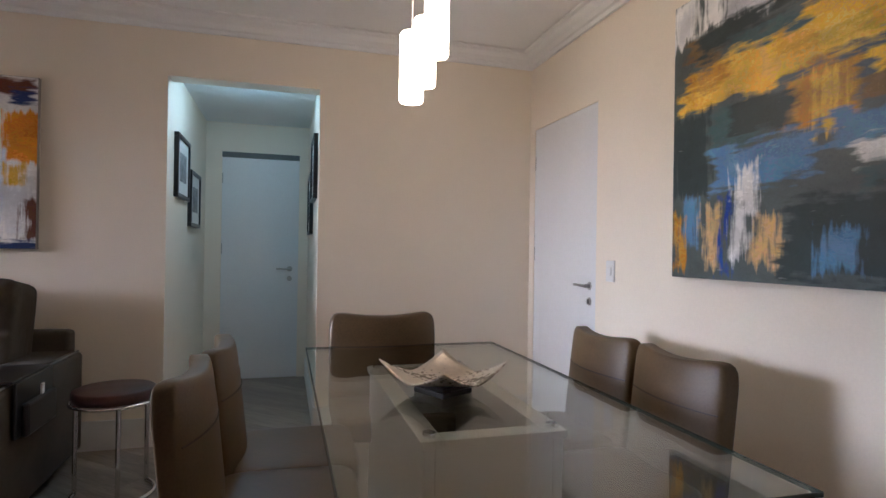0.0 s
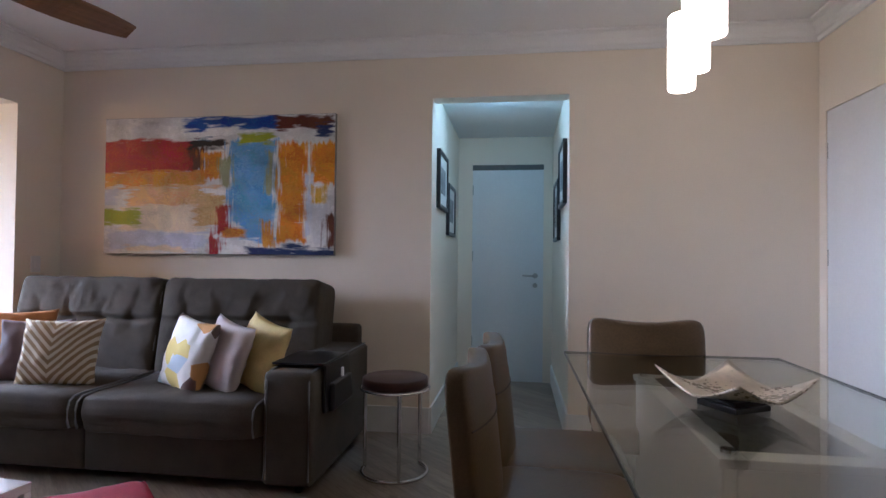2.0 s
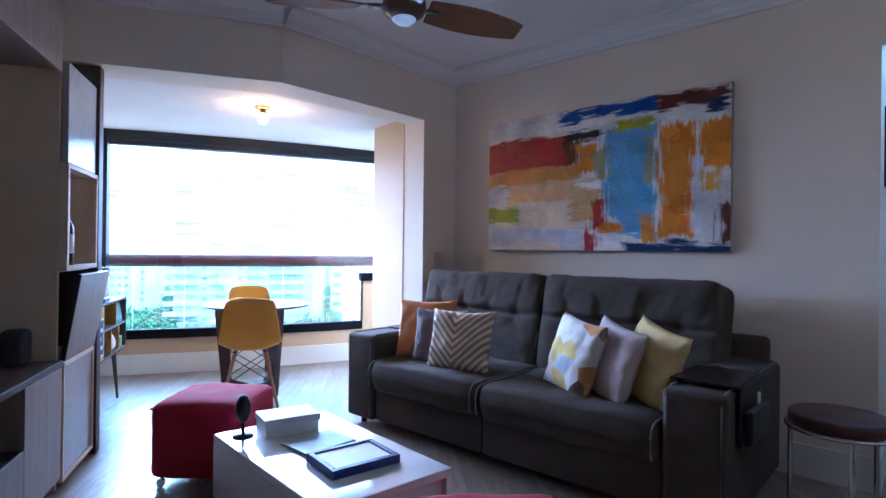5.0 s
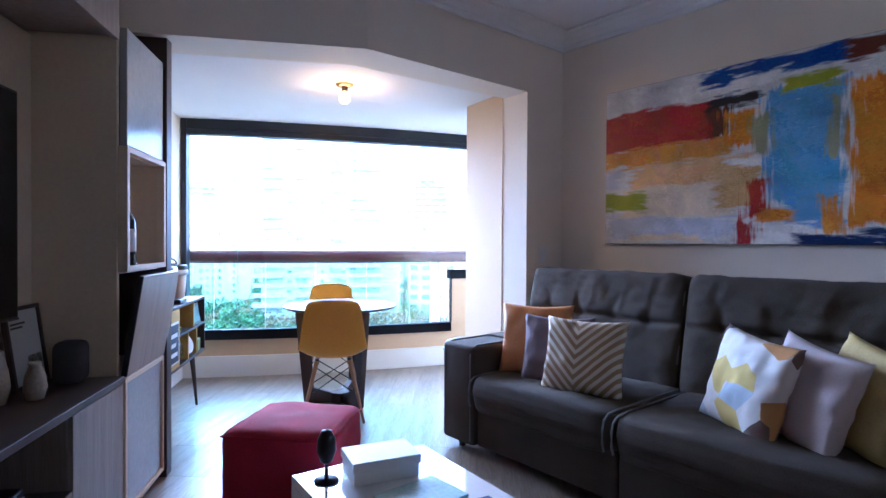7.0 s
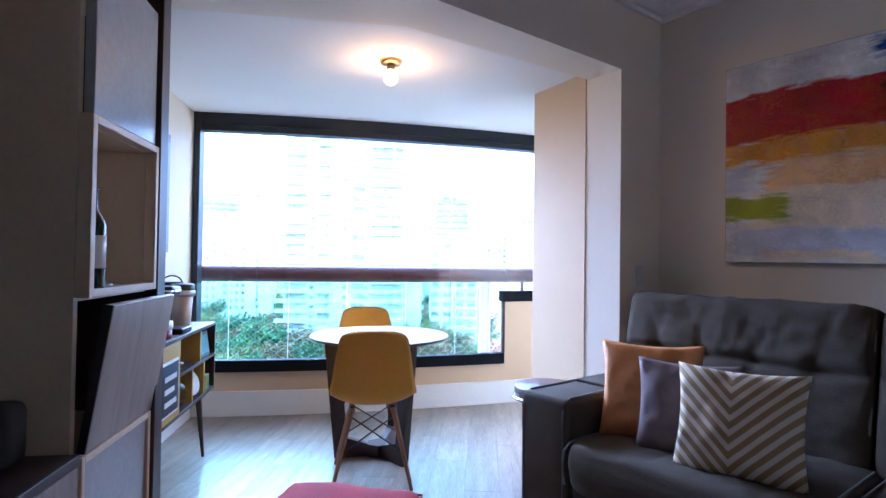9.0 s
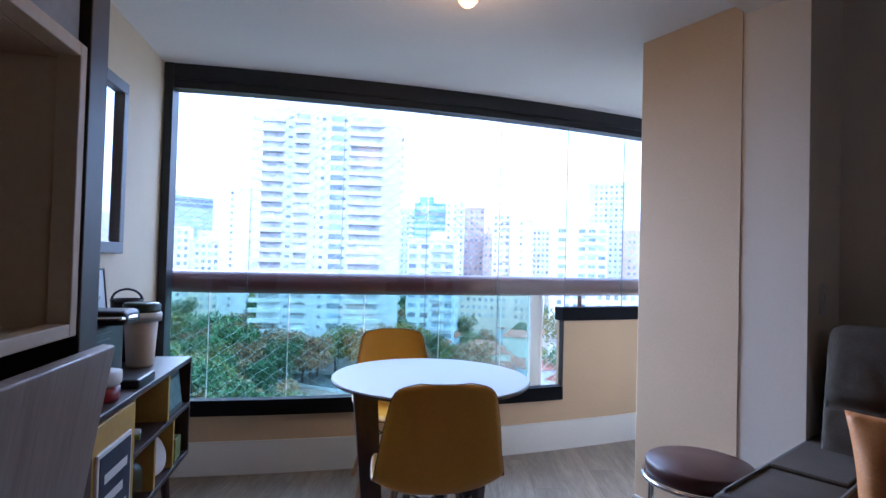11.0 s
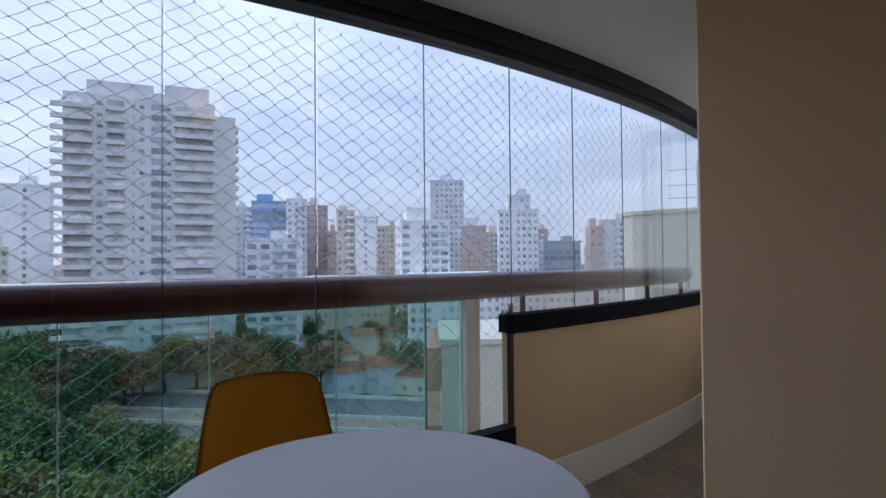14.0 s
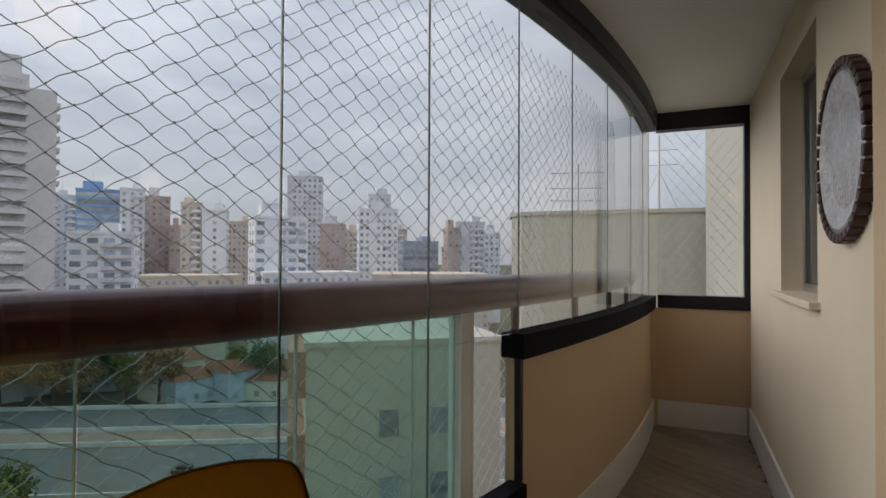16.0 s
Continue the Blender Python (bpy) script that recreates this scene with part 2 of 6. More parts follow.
def arc(x, off=0.0):
    """A plan point of the curved balcony front, off metres outwards."""
    y = ARC_C[1] - math.sqrt(ARC_R ** 2 - (x - ARC_C[0]) ** 2)
    d = Vector((ARC_C[0] - x, ARC_C[1] - y)).normalized()
    return (x + d.x * off, y + d.y * off)


def arc_wall(x0, x1, o0, o1, z0, z1, n=24, bm=None):
    """A curved strip of the balcony front between two offsets."""
    xs = [x0 + (x1 - x0) * i / n for i in range(n + 1)]
    return prism([arc(x, o0) for x in xs] + [arc(x, o1) for x in reversed(xs)], z0, z1, bm)


# ---- large structure ----
ROOM_H, BAL_H, HEAD = 2.75, 2.33, 2.285
bm = box(0, 0.15, -1.57, 0, 0, ROOM_H)
box(0, 0.15, 0.945, 3.84, 0, ROOM_H, bm=bm)
box(0, 0.15, 0, 0.945, 2.35, ROOM_H, bm=bm)
setting("wall_sofa", bm, WALL, "warm white painted wall with a hallway opening", "wall")
bm = box(-7.0, -0.94, -1.72, -1.57, 0, ROOM_H)
box(-0.08, 0.15, -1.72, -1.57, 0, ROOM_H, bm=bm)
box(-0.94, -0.08, -1.72, -1.57, 2.17, ROOM_H, bm=bm)
# unseen backing added behind the entrance door against light leaks
box(-1.1, 0.1, -1.86, -1.722, 0, 2.4, bm=bm)
setting("wall_entry", bm, WALL, "warm white painted wall with the entrance door", "wall")
bm = prism([(0, 3.84), (0, 4.55), (-0.29, 4.56), (-0.38, 4.08), (-0.39, 3.84)], 0, ROOM_H)
setting("wall_pier", bm, WALL, "painted pier between living room and balcony", "wall")
bm = prism([(-0.39, 3.84), (-0.38, 4.07), (-1.61, 4.14), wing2(0.02, 0.16), wing2(-0.506, 0.16), wing2(-0.506, -0.14), (-1.69, 3.845)], HEAD, ROOM_H)
setting("wall_header", bm, WALL, "angled painted beam over the balcony opening", "wall")
bm = prism([wing2(-0.506, -7.6), wing2(-0.506, 2.25), wing2(-0.66, 2.25), wing2(-0.66, -7.6)], 0, ROOM_H)
setting("wall_tv", bm, CREAM, "cream painted wall behind the wall unit and sideboard", "wall")
# skin of the pier towards the balcony
bm = prism([(-0.385, 4.08), (-0.295, 4.565), (-0.29, 4.57), (0.0, 4.57), (0, 4.56), (-0.285, 4.555), (-0.375, 4.08)], 0, BAL_H)
setting("wall_pier_balcony", bm, TAN, "tan painted balcony face of the pier", "wall")

IN_A, IN_B = Vector((-0.0, 4.545)), Vector((2.95, 4.32))
IN_ANG = math.degrees(math.atan2(IN_B.y - IN_A.y, IN_B.x - IN_A.x))
INNER = pose(IN_A.x, IN_A.y, 0, 0, 0, IN_ANG)
bm = box(0, 0.72, -0.2, 0, 0, BAL_H)
box(1.5, 2.95, -0.2, 0, 0, BAL_H, bm=bm)
box(0.72, 1.5, -0.2, 0, 0, 1.08, bm=bm)
box(0.72, 1.5, -0.2, 0, 2.12, BAL_H, bm=bm)
ob = setting("wall_balcony_inner", bm, CREAM, "cream painted balcony wall with a bedroom window", "wall")
ob.matrix_world = INNER
# parapets
bm = arc_wall(-1.98, 0.36, 0, 0.13, 0, 0.34)
setting("parapet_low", bm, TAN, "low curved tan painted balcony parapet", "wall")
bm = arc_wall(0.36, 2.83, 0, 0.055, 0, 0.87)
setting("parapet_high", bm, TAN, "curved tan painted solid balcony parapet", "wall")
bm = prism([(2.76, 4.33), (2.815, 4.98), (2.95, 5.1), (2.88, 4.33)], 0, 0.87)
setting("parapet_end", bm, TAN, "short tan painted parapet at the balcony end", "wall")
# floors
FLOOR = [(-7.0, -1.72), (0.15, -1.72), (0.15, -0.1), (1.9, -0.1), (1.9, 1.05), (0.15, 1.05), (0.15, 4.5), (2.95, 4.3), (2.98, 5.0)]
FLOOR += [arc(2.83 - 4.85 * i / 14, 0.13) for i in range(15)] + [wing2(-0.66, 2.25), wing2(-0.66, -7.6)]
bm = prism(FLOOR, -0.3, -0.012)
setting("floor", bm, SCREED, "wood plank floor", "floor")
bm = prism([(-7, -1.72), (0.15, -1.72), (0.15, 3.9), (-0.35, 3.99), (-1.65, 3.99), wing2(-0.66, 0.02), wing2(-0.66, -7.6)], ROOM_H, ROOM_H + 0.15)
setting("ceiling_room", bm, CEIL, "white painted living room ceiling", "ceiling")
bm = prism([(-0.38, 4.07), (-0.1, 4.07), (-0.1, 4.35), (2.98, 4.15), (3.02, 5.0)] + [arc(2.83 - 4.85 * i / 14, 0.16) for i in range(15)]
           + [wing2(-0.66, 2.3), wing2(-0.66, 0.16), wing2(0.02, 0.16), (-1.61, 4.14)], BAL_H, BAL_H + 0.15)
setting("ceiling_balcony", bm, CEIL, "white painted balcony ceiling", "ceiling")
# hallway
bm = box(0.15, 1.9, -0.12, 0.0, 0, 2.45)
setting("wall_hall_south", bm, WALL, "white painted hallway wall", "wall")
bm = box(0.15, 1.9, 0.945, 1.07, 0, 2.45)
setting("wall_hall_north", bm, WALL, "white painted hallway wall", "wall")
bm = box(1.75, 1.9, 0, 0.09, 0, 2.45)
box(1.75, 1.9, 0.80, 0.945, 0, 2.45, bm=bm)
box(1.75, 1.9, 0.09, 0.80, 2.16, 2.45, bm=bm)
# unseen backing added behind the hallway door, keeps daylight out of its gaps
setting("wall_hall_behind_door", box(1.902, 2.0, -0.1, 1.05, 0, 2.4), WALL, "unseen backing wall added to stop light leaking round the hallway door", "wall")
setting("wall_hall_end", bm, WALL, "white painted hallway end wall", "wall")
bm = box(0.15, 1.9, -0.12, 1.07, 2.45, 2.55)
setting("ceiling_hall", bm, CEIL, "white painted hallway ceiling", "ceiling")

# ---- trims, doors, windows ----
def baseboard(name, a, b, normal_off=0.014, h=0.18):
    a, b = Vector(a), Vector(b)
    d = (b - a).normalized()
    n = Vector((-d.y, d.x)) * normal_off
    bm = prism([tuple(a), tuple(b), tuple(b + n), tuple(a + n)], 0, h)
    return setting(name, bm, WHITE, "white painted skirting board", "baseboard")


baseboard("baseboard_sofa_wall", (0, 0.945), (0, 3.84))
baseboard("baseboard_sofa_wall_south", (0, -1.57), (0, -0.001))
baseboard("baseboard_entry_wall", (-7, -1.57), (-1.0, -1.57))
baseboard("baseboard_pier", (0, 3.84), (-0.39, 3.84), -0.014)
baseboard("baseboard_pier_jamb", (-0.39, 3.84), (-0.38, 4.08), 0.014)
baseboard("baseboard_pier_balcony", (-0.275, 4.15), (-0.295, 4.565), 0.014)
baseboard("baseboard_hall_north", (0.0, 0.945), (1.75, 0.945), -0.014)
baseboard("baseboard_hall_south", (0.0, 0.0), (1.75, 0.0), 0.014)
setting("baseboard_parapet", arc_wall(-1.98, 2.81, -0.016, -0.001, 0, 0.19), WHITE, "white curved skirting board", "baseboard")
baseboard("baseboard_parapet_end", (2.765, 4.36), (2.825, 4.94), 0.015, 0.19)
baseboard("baseboard_balcony_inner", tuple(IN_A), (2.76, 4.334), 0.014, 0.19)
baseboard("baseboard_balcony_side", wing2(-0.506, 0.2), wing2(-0.506, 2.1), -0.014, 0.19)


def crown(name, a, b, side):
    """A stepped plaster cornice between wall and ceiling."""
    a, b = Vector(a), Vector(b)
    d = (b - a).normalized()
    n = Vector((-d.y, d.x)) * side
    prof = [(0, -0.11), (0.018, -0.11), (0.024, -0.088), (0.04, -0.08), (0.052, -0.05), (0.085, -0.028), (0.09, -0.016), (0.12, -0.012), (0.12, 0), (0, 0)]
    bm = bmesh.new()
    rows = []
    for p in (a, b):
        rows.append([bm.verts.new((p.x + n.x * o, p.y + n.y * o, ROOM_H - 0.001 + z)) for o, z in prof])
    for i in range(len(prof)):
        j = (i + 1) % len(prof)
        bm.faces.new((rows[0][i], rows[0][j], rows[1][j], rows[1][i]))
    bm.faces.new(rows[0])
    bm.faces.new(rows[1][::-1])
    return setting(name, bm, CEIL, "white moulded plaster cornice", "trim")


crown("trim_cornice_sofa", (0, -1.57), (0, 3.84), 1)
crown("trim_cornice_entry", (-6.8, -1.57), (0, -1.57), 1)
crown("trim_cornice_header", (0, 3.84), (-1.69, 3.845), 1)
crown("trim_cornice_header_wing", (-1.69, 3.845), wing2(-0.04, -0.14), 1)


def door(name, m, w, h, label, handle_x, slot=False):
    d = thing(name, label, "door", m, kind="structure")
    part("door_leaf", box(0.0008, w - 0.0008, -0.004, 0.042, 0.004, h - 0.0008, 0.0006), DOORW, d)
    part("door_jamb", box(-0.035, 0.0, -0.006, 0.1, 0, h), DOORW, d)
    part("door_jamb", box(w, w + 0.035, -0.006, 0.1, 0, h), DOORW, d)
    part("door_head", box(-0.035, w + 0.035, -0.006, 0.1, h, h + 0.035), DOORW, d)
    s = 1 if handle_x < w / 2 else -1
    hd = part("door_handle", rod((handle_x, 0.02, 1.06), (handle_x, -0.035, 1.06), 0.011), STEEL, d, "brushed steel lever handle")
    lever = part("lever", rod((handle_x - s * 0.006, -0.035, 1.06), (handle_x + s * 0.125, -0.038, 1.062), 0.009, 0.008), STEEL, hd)
    part("rosette", rod((handle_x, 0.0045, 1.06), (handle_x, -0.006, 1.06), 0.026, seg=20), STEEL, hd)
    part("lock_rosette", rod((handle_x, 0.0045, 0.965), (handle_x, -0.008, 0.965), 0.024, seg=20), STEEL, d, "round steel lock plate")
    part("lock_key", box(handle_x - 0.004, handle_x + 0.004, -0.022, -0.007, 0.952, 0.978, 0.002), STEEL, d)
    for z in (1.2, 1.87, 0.35):
        part("hinge", rod((w - 0.004 if s > 0 else 0.004, 0.0, z), (w - 0.004 if s > 0 else 0.004, 0.0, z + 0.1), 0.007), STEEL, d)
    if slot:
        # dark colour paints the shadow gap between leaf and lintel
        part("door_head_strip", box(0, w, -0.012, -0.005, h - 0.04, h + 0.012), mat("shadow_gap_grey", (0.15, 0.15, 0.145), 0.6), d, "dark grey strip painted for the shadow gap over the door")
    return d


door("door_1", pose(-0.08, -1.58, 0, 0, 0, 180), 0.86, 2.17, "white flush entrance door with steel lever, closed", 0.78)
door("door_2", pose(1.76, 0.80, 0, 0, 0, -90), 0.71, 2.16, "white flush hallway door with steel lever, closed", 0.63, True)

# light switch by the entrance door
sw = thing("light_switch", "white plastic light switch on the wall", "switch", pose(-1.1, -1.57, 1.16))
part("switch_plate", box(-0.04, 0.04, 0, 0.009, -0.06, 0.06, 0.003), WHITE, sw)
part("rocker", box(-0.016, 0.016, 0.009, 0.014, -0.024, 0.024, 0.002), WHITE, sw)
sw2 = copy_thing(sw, pose(-0.22, 3.84, 1.15, 0, 0, 180))

# balcony glazing
XS = [-1.96, -1.50, -1.03, -0.55, -0.09, 0.395, 0.87, 1.37, 1.92, 2.40, 2.82]
PANE_EDGE = mat("ground_glass_edge", (0.12, 0.16, 0.15), 0.3, vary=0.05, bump=0)
gl = thing("window_1", "frameless sliding glass panes in dark frame along a curved balcony", "window", kind="structure")
part("top_track", arc_wall(-1.98, 2.83, -0.03, 0.07, 2.195, BAL_H - 0.001), BLACKF, gl, "dark metal top track")
part("top_track_lip", arc_wall(-1.98, 2.83, -0.045, -0.031, 2.24, BAL_H - 0.001), BLACKF, gl)
part("low_sill_track", arc_wall(-1.98, 0.36, -0.035, 0.036, 0.341, 0.43), TRACK, gl, "dark metal bottom track")
part("high_sill_track", arc_wall(0.348, 2.83, -0.03, 0.065, 0.871, 0.96), TRACK, gl, "dark metal bottom track")
part("step_post", arc_wall(0.352, 0.372, -0.012, 0.012, 0.43, 0.9, 2), BLACKF, gl)
part("side_post", prism([wing2(-0.5, 2.08), wing2(-0.455, 2.08), wing2(-0.455, 2.2), wing2(-0.5, 2.2)], 0.34, BAL_H - 0.001), BLACKF, gl)
for i, (a, b) in enumerate(zip(XS, XS[1:])):
    z0 = 0.43 if i < 5 else 0.96
    b2 = 0.32 if i == 4 else b
    bm = arc_wall(a + 0.003, b - 0.003, 0.016, 0.026, 0.96 if i == 4 else z0, 2.195, 5)
    if i == 4:
        arc_wall(a + 0.003, 0.33, 0.016, 0.026, 0.43, 0.9599, 5, bm)
    p = part("pane", bm, CLEAR, gl)
    p.visible_shadow = False
    part("pane_joint", arc_wall(b - 0.0009, b + 0.0009, 0.0195, 0.0225, 0.43 if b < 0.3 else 0.96, 2.195, 1), BLACKF, gl)
    part("pane_edge", arc_wall(b - 0.004, b - 0.0030, 0.0185, 0.0235, 0.43 if b < 0.3 else 0.96, 2.195, 1), PANE_EDGE, gl)
end = thing("window_2", "dark framed glass at the balcony end", "window", kind="structure")
part("end_top", prism([(2.755, 4.33), (2.82, 4.95), (2.92, 4.95), (2.86, 4.33)], 2.2, BAL_H - 0.001), BLACKF, end)
part("end_sill", prism([(2.745, 4.33), (2.81, 4.94), (2.93, 4.94), (2.87, 4.33)], 0.871, 0.965), BLACKF, end)
part("end_post", prism([(2.75, 4.332), (2.755, 4.37), (2.84, 4.365), (2.835, 4.327)], 0.965, 2.2), BLACKF, end)
p = part("pane", prism([(2.795, 4.36), (2.86, 4.94), (2.87, 4.94), (2.805, 4.36)], 0.965, 2.2), CLEAR, end)
p.visible_shadow = False

# outer railing of the balcony
rail = thing("balcony_railing", "thick brown round rail over green tinted guard glass", "railing")
part("rail_pipe", tube([(*arc(-2.3 + 5.1 * i / 40, 0.17), 1.095) for i in range(41)], 0.068, 18), RAILB, rail, "thick round brown painted rail", True)
GUARD = (-1.98, -1.71, -1.30, -0.88, -0.42, 0.0, 0.21)
GEDGE = mat("pale_green_glass_edge", (0.50, 0.60, 0.55), 0.35, vary=0.08, bump=0)
for a, b in zip(GUARD, GUARD[1:]):
    p = part("guard_glass", arc_wall(a + 0.004, b - 0.004, 0.165, 0.175, 0.3, 1.05, 6), GREENG, rail, "green tinted guard glass")
    p.visible_shadow = False
    part("glass_edge", arc_wall(b - 0.0038, b - 0.0005, 0.164, 0.176, 0.3, 1.04, 1), GEDGE, rail)
for x in (0.3, 0.62, 1.3, 2.0, 2.7):
    part("baluster", rod((*arc(x, 0.17), 0.88 if x > 0.4 else 0.3), (*arc(x, 0.17), 1.06), 0.016), RAILB if x > 0.4 else WHITE, rail)
part("glass_post", arc_wall(0.215, 0.275, 0.145, 0.2, 0.2, 1.04, 1), WHITE, rail, "pale metal guard post")

# safety net outside the panes
bm = bmesh.new()
S0, S1, Z0, Z1 = -2.0, 2.85, 0.25, 2.25
step, k = 0.094, 1.3


def net_line(s, sign):
    pts = []
    n = 84
    for i in range(n + 1):
        z = Z0 + (Z1 - Z0) * i / n
        x = s + sign * k * (z - Z0) + 0.007 * sign * math.sin(2 * math.pi * (z - Z0) / 0.0723) + 0.006 * math.sin(5 * z + 3 * s)
        if S0 <= x <= S1:
            pts.append((*arc(x, 0.265 + 0.004 * math.sin(9 * x + 3 * z)), z))
    return pts


s = S0 - 2.726
while s < S1 + 2.7:
    for sign in (1, -1):
        pts = net_line(s, sign)
        if len(pts) > 1:
            tube(pts, 0.0014, 3, bm=bm)
    s += step
for i in range(int((S1 - S0) / step * 2) + 4):
    for j in range(58):
        x, z = S0 + i * step / 2, Z0 + j * step / 2 / k
        if (i + j) % 2 == 0 and x < S1 and z < Z1:
            px, py = arc(x, 0.265 + 0.004 * math.sin(9 * x + 3 * z))
            knot = [bm.verts.new((px + a, py + b, z + c)) for a, b, c in ((0.0032, 0, 0), (0, 0.003, 0), (-0.0032, 0, 0), (0, -0.003, 0), (0, 0, 0.0032), (0, 0, -0.0032))]
            for q in range(4):
                bm.faces.new((knot[q], knot[(q + 1) % 4], knot[4]))
                bm.faces.new((knot[(q + 1) % 4], knot[q], knot[5]))
NETM = mat("pale_net_cord", (0.62, 0.63, 0.62), 0.7, vary=0.1)
net = part("safety_net", bm, NETM)
tagged(net, "pale diamond mesh safety net stretched outside the balcony glass", "net", kind="stuff")
bm = bmesh.new()
for i in range(14):
    for sign in (1, -1):
        y = 4.3 + 0.078 * (i - 8)
        pts = [(2.90 + 0.1 * (q - 4.6), q, Z0 + 0.62 + (Z1 - Z0 - 0.62) * j / 12) for j in range(13) for q in (y + (0 if sign > 0 else 1.0) + sign * 0.9 * 1.23 * j / 12,) if 4.35 < q < 4.95]
        if len(pts) > 1:
            tube(pts, 0.0014, 3, bm=bm)
net2 = part("safety_net", bm, NETM)
tagged(net2, "pale diamond mesh safety net at the balcony end", "net", kind="stuff")

# bedroom window in the inner balcony wall
bw = thing("window_3", "aluminium framed bedroom window with sill", "window", INNER, kind="structure")
for x0, x1, z0, z1 in ((0.72, 0.76, 1.08, 2.12), (1.46, 1.5, 1.08, 2.12), (0.76, 1.46, 1.08, 1.12), (0.76, 1.46, 2.08, 2.12)):
    part("window_frame", box(x0, x1, -0.13, -0.09, z0, z1, 0.004), STEEL, bw)
part("sash", box(1.09, 1.13, -0.125, -0.095, 1.12, 2.08, 0.003), STEEL, bw)
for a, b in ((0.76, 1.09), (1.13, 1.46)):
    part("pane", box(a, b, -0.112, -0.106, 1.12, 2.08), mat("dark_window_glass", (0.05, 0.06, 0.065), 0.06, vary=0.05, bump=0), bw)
part("window_sill", box(0.68, 1.54, -0.09, 0.035, 1.05, 1.079, 0.004), CREAM, bw)

# ---- sofa ----
sofa = thing("sofa", "dark charcoal suede two-seat retractable sofa with piping against the wall", "sofa")
SY0, SY1, SX = 1.36, 3.86, -1.13
part("base", box(-1.06, -0.12, SY0 + 0.25, SY1 - 0.25, 0.05, 0.30, 0.02), SUEDE, sofa)
for y in (SY0 + 0.1, SY1 - 0.1):
    for x in (-1.05, -0.2):
        part("foot", rod((x, y, 0), (x, y, 0.06), 0.02, 0.028), BLACK, sofa)


def sofa_arm(y0, y1):
    bm = box(SX, -0.1, y0, y1, 0.05, 0.63, 0.026, 4)
    a = part("arm", bm, SUEDE, sofa, smooth=True)
    for yy in (y0 + 0.022, y1 - 0.022):
        part("piping", tube([(SX + 0.002, yy, 0.08), (SX - 0.001, yy, 0.57), (SX + 0.012, yy, 0.61), (SX + 0.05, yy, 0.632), (-0.12, yy, 0.634)], 0.006, 6), PIPING, a)
    part("arm_pad", box(SX + 0.36, -0.14, y0 + 0.03, y1 - 0.03, 0.629, 0.644, 0.006), SUEDE, a)


sofa_arm(SY0, SY0 + 0.27)
sofa_arm(SY1 - 0.27, SY1)


def wrinkle(x, y, z, amp=0.006, s=3.0):
    return amp * noise.noise(Vector((x * s, y * s, z * s))) + 0.4 * amp * noise.noise(Vector((x * 3 * s, y * 3 * s, 7 + z * 3 * s)))


def seat_puff(seed):
    def f(x, y, z):
        w = wrinkle(x + seed, y, z, 0.010, 2.4)
        crown, stitch = 0, 0
        if z > 0.3:
            crown = 0.012 * (1 - abs(y) ** 3) - 0.012 * max(0, x) ** 2
            for ty in (-0.62, -0.2, 0.22, 0.64):
                line = math.exp(-((y - ty - 0.02 * noise.noise(Vector((4 * x, ty, seed)))) / 0.022) ** 2)
                stitch += 0.010 * line * math.exp(-((x + 0.62) / 0.22) ** 2)
                crown += 0.004 * noise.noise(Vector((9 * x, 14 * (y - ty), seed))) * math.exp(-((y - ty) / 0.12) ** 2)
        nose = -0.018 * math.exp(-((z - 0.15) / 0.45) ** 2) if x < -0.85 else 0
        return (nose + w * 0.3, 0, w - stitch + crown)
    return f


def back_puff(seed):
    def f(x, y, z):
        w = wrinkle(x + seed, 1.5 * y, z, 0.010, 2.6)
        dx, dz = 0, 0
        if x < 0:
            sag = 0.16 + 0.05 * noise.noise(Vector((1.3 * y, seed, 2)))
            dx += 0.034 * math.exp(-((z - sag) / 0.055) ** 2) * (1 - abs(y) ** 6)
            for ty in (-0.62, -0.2, 0.24, 0.66):
                dx += 0.015 * math.exp(-((y - ty) / 0.07) ** 2 - ((z - sag) / 0.14) ** 2)
                bent_y = y - ty - 0.16 * (z - 0.2) * (1 if ty > 0 else -1) - 0.05 * noise.noise(Vector((3 * z, ty, seed)))
                if z > sag:
                    dx += 0.010 * math.exp(-(bent_y / 0.03) ** 2) * max(0, 1 - (z - sag) / 0.7)
            fold = noise.noise(Vector((16 * y + 3 * z, 2.2 * z, seed + 3)))
            dx += 0.0065 * fold * math.exp(-((z - 0.62) / 0.36) ** 2) + 0.004 * fold * math.exp(-((z + 0.05) / 0.22) ** 2)
        if z > 0.7:
            dz = 0.016 * abs(y) ** 5 - 0.006 * noise.noise(Vector((9 * y, seed, 1)))
        return (dx + w, 0.4 * w, 0.6 * w + dz)
    return f


mid = 2.665
for n, (a, b) in enumerate(((SY0 + 0.275, mid - 0.004), (mid + 0.004, SY1 - 0.275))):
    c = part("seat_cushion", soft_block(0.94, b - a, 0.20, 11, 40, seat_puff(n * 3.1)), SUEDE, sofa, smooth=True)
    c.location = (-0.70, (a + b) / 2, 0.372)
    for yy in ((a - b) / 2 + 0.02, (b - a) / 2 - 0.02):
        part("piping", tube([(x, yy, z) for x, z in ((0.2, 0.096), (-0.36, 0.098), (-0.44, 0.092), (-0.472, 0.07), (-0.484, 0.03), (-0.484, -0.03), (-0.472, -0.07))], 0.006, 6), PIPING, c)
    ft = part("front_panel", box(-1.10, -1.062, a, b, 0.055, 0.285, 0.016, 3), SUEDE, sofa, smooth=True)
